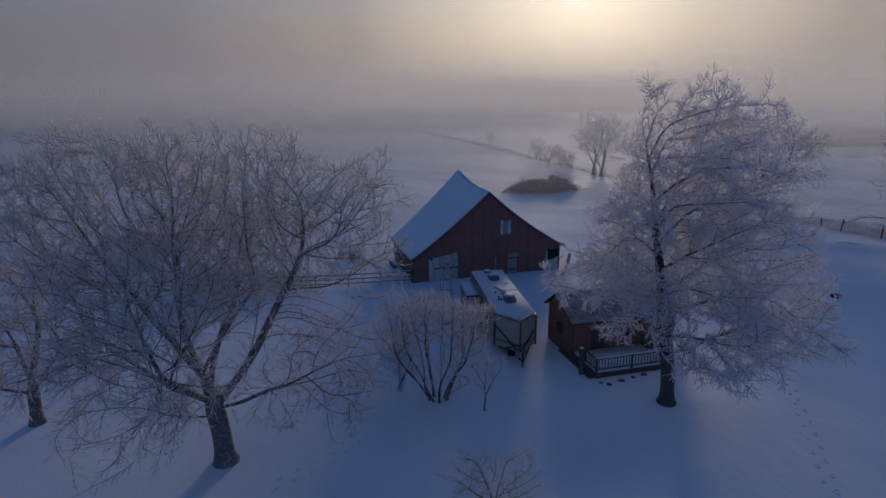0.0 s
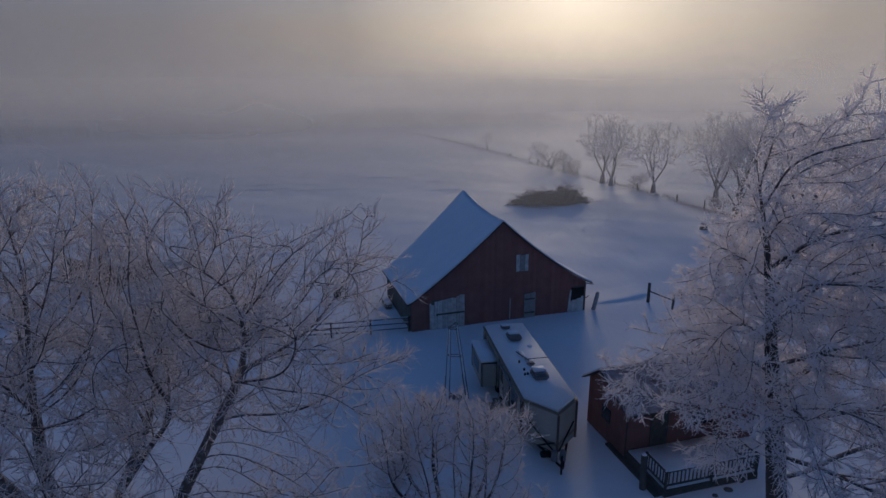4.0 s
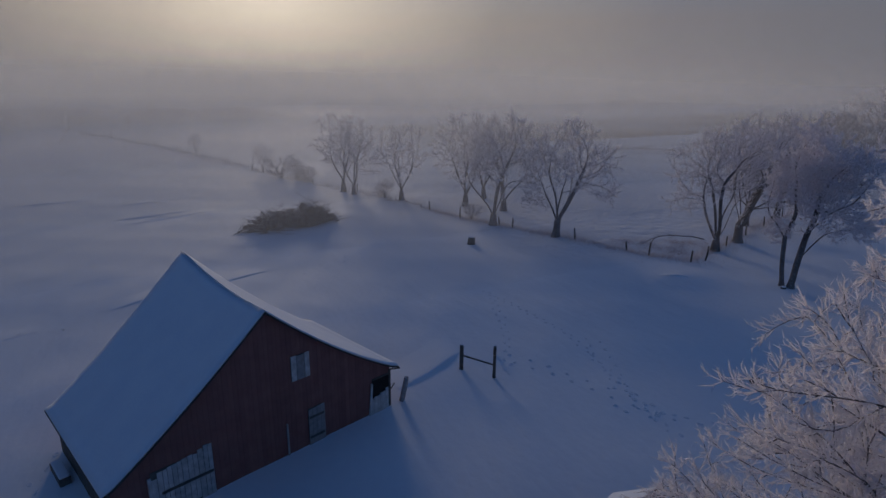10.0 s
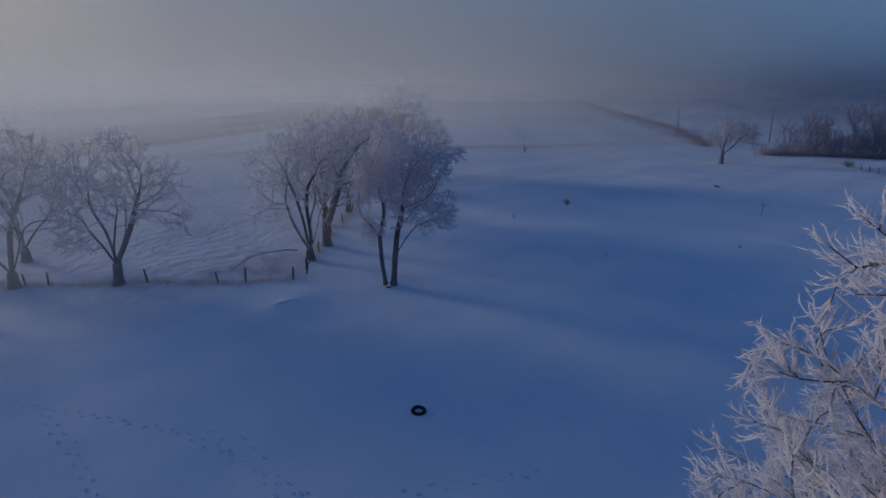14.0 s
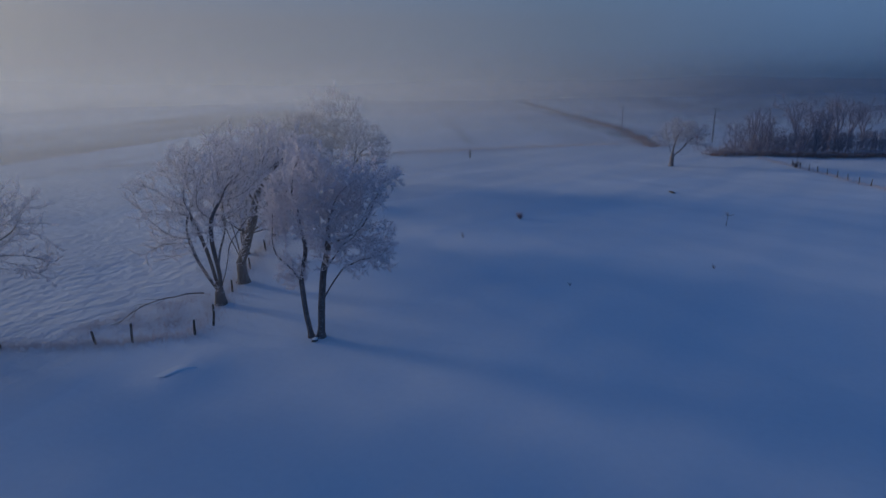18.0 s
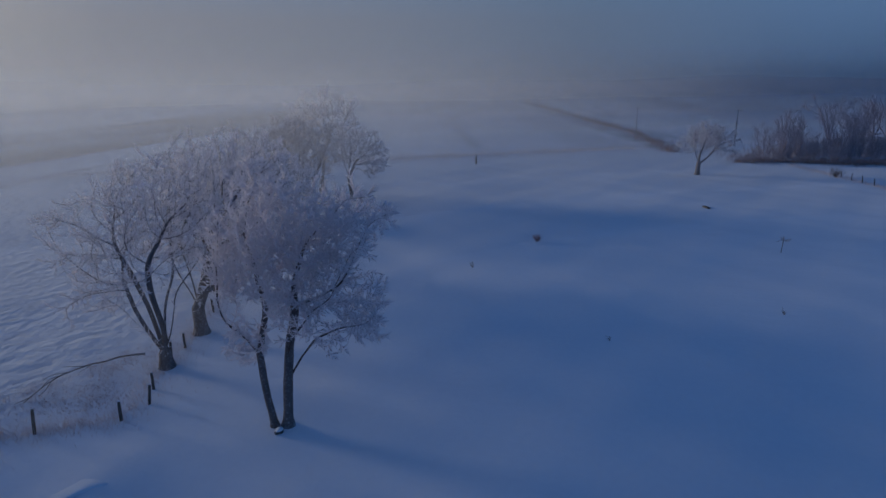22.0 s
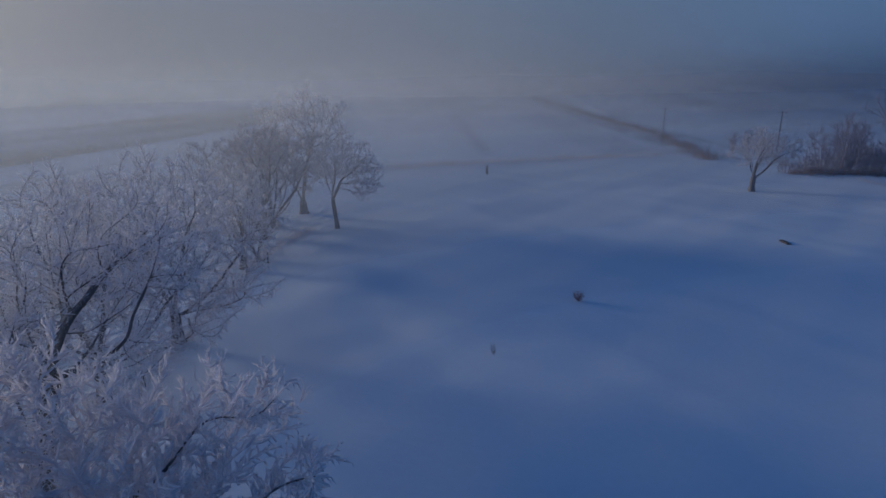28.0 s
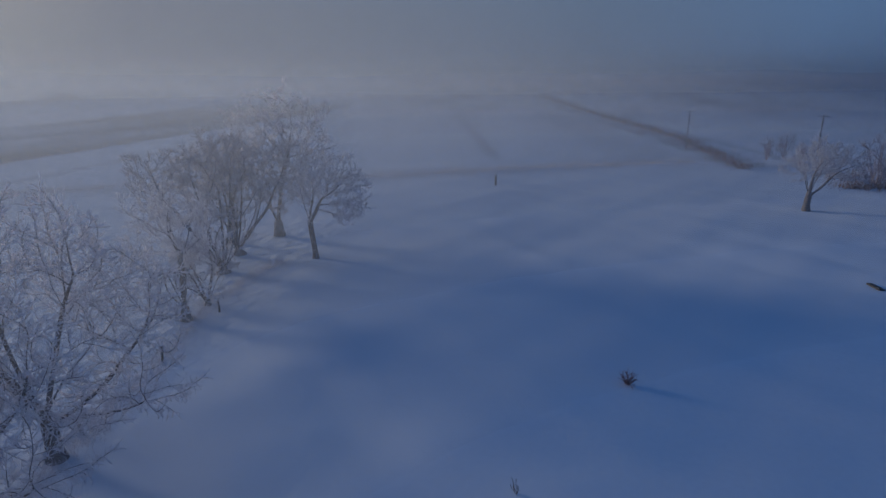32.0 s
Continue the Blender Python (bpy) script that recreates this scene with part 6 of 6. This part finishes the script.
# tall brown weeds behind the pipe fence
blades("tall_weeds", SOFTWEED, "patch of frosted brown weeds behind the pipe fence", np.array((-18.2, 45.9)) + rng.normal(0, 1, (6500, 2)) * np.array((2.2, 0.8)), 1.55, 0.42, 0.010, 11)


def brush_heap(x, y, a, b, h, n, seed):
    """A heap of cut boughs thrown together: forked boughs lying over one another, ends standing out, snow between."""
    rng = np.random.default_rng(seed)
    piles = np.c_[rng.uniform(-0.8, 0.8, 7) * a, rng.uniform(-0.5, 0.5, 7) * b, rng.uniform(0.55, 1.0, 7) * h]
    k = rng.integers(0, 7, n)
    px, py = piles[k, 0] + rng.normal(0, 0.24 * a, n), piles[k, 1] + rng.normal(0, 0.30 * b, n)
    off = ((px[:, None] - piles[None, :, 0]) / (0.38 * a)) ** 2 + ((py[:, None] - piles[None, :, 1]) / (0.55 * b)) ** 2
    top = (piles[None, :, 2] * np.exp(-off)).max(1)
    ang = rng.uniform(0, 2 * np.pi, n)
    d = np.c_[np.cos(ang), np.sin(ang), rng.normal(0.12, 0.32, n)]
    ln = rng.uniform(1.0, 3.4, n)
    pts = grow(rng, np.c_[px, py, top * rng.uniform(0.15, 1.0, n)] - d * (ln * 0.4)[:, None], d, ln, 4, 0.16, -0.02)
    s, dd, l, _ = sprout(rng, pts, ln, 5, 0.35, 1.0, 38, 12, 0.34)
    tw = grow(rng, s, dd, l, 2, 0.2, 0.0)
    for q in (pts, tw):
        q[..., 2] = np.maximum(q[..., 2], 0.03)
    r = rng.uniform(0.02, 0.06, n)
    ob = obj("brush_heap", joined("brush_heap", [tubes(pts, r, r * 0.35, 4), tubes(tw, 0.016, 0.008, 3, True)]), BRUSHTWIG)
    ob.location = (x, y, gz(x, y) - 0.1)
    return tagged(ob, "long heap of brown cut branches dusted with snow", "brush heap", kind="stuff")


brush_heap(12.2, 94.8, 5.0, 2.6, 2.9, 1200, 1)


def small_plant(name, x, y, h, n, label, mat=BRUSH, spread=0.5):
    rng = np.random.default_rng(int(x * 10))
    d = np.c_[rng.normal(0, spread, (n, 2)), np.ones(n)]
    pts = grow(rng, rng.normal(0, 0.03, (n, 3)) * (1, 1, 0), d, h * rng.uniform(0.5, 1.1, n), 3, 0.2, 0.0)
    s, dd, l, _ = sprout(rng, pts, np.full(n, h), 4, 0.3, 1, 40, 12, 0.3)
    tw = grow(rng, s, dd, l, 2, 0.15, 0.0)
    ob = obj(name, joined(name, [tubes(pts, 0.014, 0.008, 4), tubes(tw, 0.008, 0.005, 3)]), mat)
    ob.location = (x, y, gz(x, y) - 0.03)
    return tagged(ob, label, "plant", "small plants in the snow")


small_plant("seedling_bush", 87.1, 45.3, 1.05, 45, "small reddish bush standing alone in snow", PINKWEED, 0.7)
small_plant("dry_stalk", 75.7, 50.3, 0.7, 5, "dry brown stalk poking through the snow", BRUSH, 0.25)
small_plant("dry_stalk", 69.8, 24.6, 0.6, 6, "dry brown stalk poking through the snow", BRUSH, 0.4)
small_plant("dry_stalk", 62.0, 37.5, 0.5, 4, "dry brown stalk poking through the snow", BRUSH, 0.4)
tree("umbrella_sapling", 88.0, 20.2, 71, 1.9, 1.0, "fork", ((6, 0.4, 40, 0.0), (5, 0.4, 40, 0.0)), "tiny flat-topped sapling in the snow", "tree", twig=0.009, trunk_r=0.035, stems=7, fork=0.7, tilt=(55, 80), rime=GREYTWIG)
small_plant("weed_clump", 143.2, -2.8, 2.0, 60, "round brown weed clump by the fence", BRUSH, 0.5)

# fallen branch in the pasture
rngb = np.random.default_rng(77)
pb = grow(rngb, np.array([[51.0, 66.4, 0.9]]), np.array([[-0.85, 0.5, -0.08]]), np.array([7.0]), 9, 0.12, -0.01)
sb, db, lb, _ = sprout(rngb, pb, np.array([7.0]), 7, 0.4, 1, 35, 10, 0.25)
lb_ob = obj("fallen_branch", joined("fallen_branch", [tubes(pb, 0.065, 0.02, 7), tubes(grow(rngb, sb, db, lb, 4, 0.15, 0.0), 0.03, 0.012, 5)]), BARK)
tagged(lb_ob, "long dark fallen branch reaching over the snow", "branch")

# ---- footprints ----


def footprints(points, step, seed, label, wob=0.18):
    rng = np.random.default_rng(seed)
    pts = np.asarray(points, float)
    seg = np.linalg.norm(np.diff(pts, axis=0), axis=1)
    t = np.arange(0, seg.sum(), step)
    k = np.minimum(np.searchsorted(np.cumsum(seg), t), len(seg) - 1)
    f = (t - np.concatenate(([0], np.cumsum(seg)))[k]) / seg[k]
    way = unit(pts[k + 1] - pts[k])
    c = pts[k] + f[:, None] * (pts[k + 1] - pts[k]) + np.c_[-way[:, 1], way[:, 0]] * (np.where(np.arange(len(t)) % 2, wob, -wob) + rng.normal(0, 0.06, len(t)))[:, None]
    a = np.linspace(0, 2 * np.pi, 10, endpoint=False)
    vs, qs, n = [], [], 0
    # each print: a low pushed-up rim round a hollow
    prof = ((1.6, -0.03), (1.2, 0.010), (0.95, 0.012), (0.75, -0.010), (0.05, -0.013))
    for (x, y), w in zip(c, way):
        s = rng.uniform(0.6, 1.15)
        th = np.arctan2(w[1], w[0]) + rng.normal(0, 0.3)
        for r, z in prof:
            lx, ly = 0.12 * s * r * np.cos(a), 0.078 * s * r * np.sin(a)
            X, Y = x + lx * np.cos(th) - ly * np.sin(th), y + lx * np.sin(th) + ly * np.cos(th)
            vs.append(np.c_[X, Y, ground_z(X, Y) + z + 0.012])
        i = n + np.arange(50).reshape(5, 10)
        j = np.roll(i, -1, 1)
        qs.append(np.stack([i[:-1], j[:-1], j[1:], i[1:]], -1).reshape(-1, 4))
        n += 50
    me = raw_mesh("footprints", np.concatenate(vs), np.concatenate(qs))
    me.shade_smooth()
    return tagged(obj("footprints", me, SNOW), label, "footprints", kind="stuff")


footprints([(18.3, 29.8), (17.2, 26.5), (16.2, 23.4), (15.2, 20.8), (14.8, 18.0)], 0.55, 1, "line of boot prints in the snow by the big tree")
footprints([(22.6, 64.5), (23.4, 54.4), (22.6, 49.5), (21.4, 45.0), (20.4, 40.0)], 0.5, 2, "worn line of prints across the snowy yard", 0.15)
footprints([(22.8, 63.8), (19.5, 56.0), (16.0, 50.5)], 0.6, 3, "faint line of prints towards the gate")
footprints([(26.5, 37.2), (23.0, 42.5), (19.5, 46.0)], 0.6, 4, "faint line of prints across the yard")
footprints([(-7.2, 20.5), (-5.6, 21.8), (-4.6, 23.2), (-4.2, 24.6)], 0.42, 5, "deep prints in the snow below the spreading tree", 0.3)
footprints([(-6.8, 52.5), (-7.6, 50.0), (-8.4, 47.2)], 0.5, 6, "prints beside the barn and feeder")
footprints([(-6.2, 53.5), (-6.8, 49.8), (-7.4, 46.8)], 0.45, 7, "prints beside the barn and feeder", 0.5)
footprints([(24.6, 53.0), (22.4, 48.6), (21.2, 46.4)], 0.55, 8, "scattered prints beside the worn line", 0.4)
footprints([(18.2, 52.6), (20.6, 47.4), (22.0, 43.0)], 0.65, 9, "scattered prints beside the worn line", 0.35)
footprints([(7.7, 75.7), (16.8, 78.8), (22.3, 81.7)], 1.1, 10, "old drifted tracks in the snow by the brush heap", 0.7)
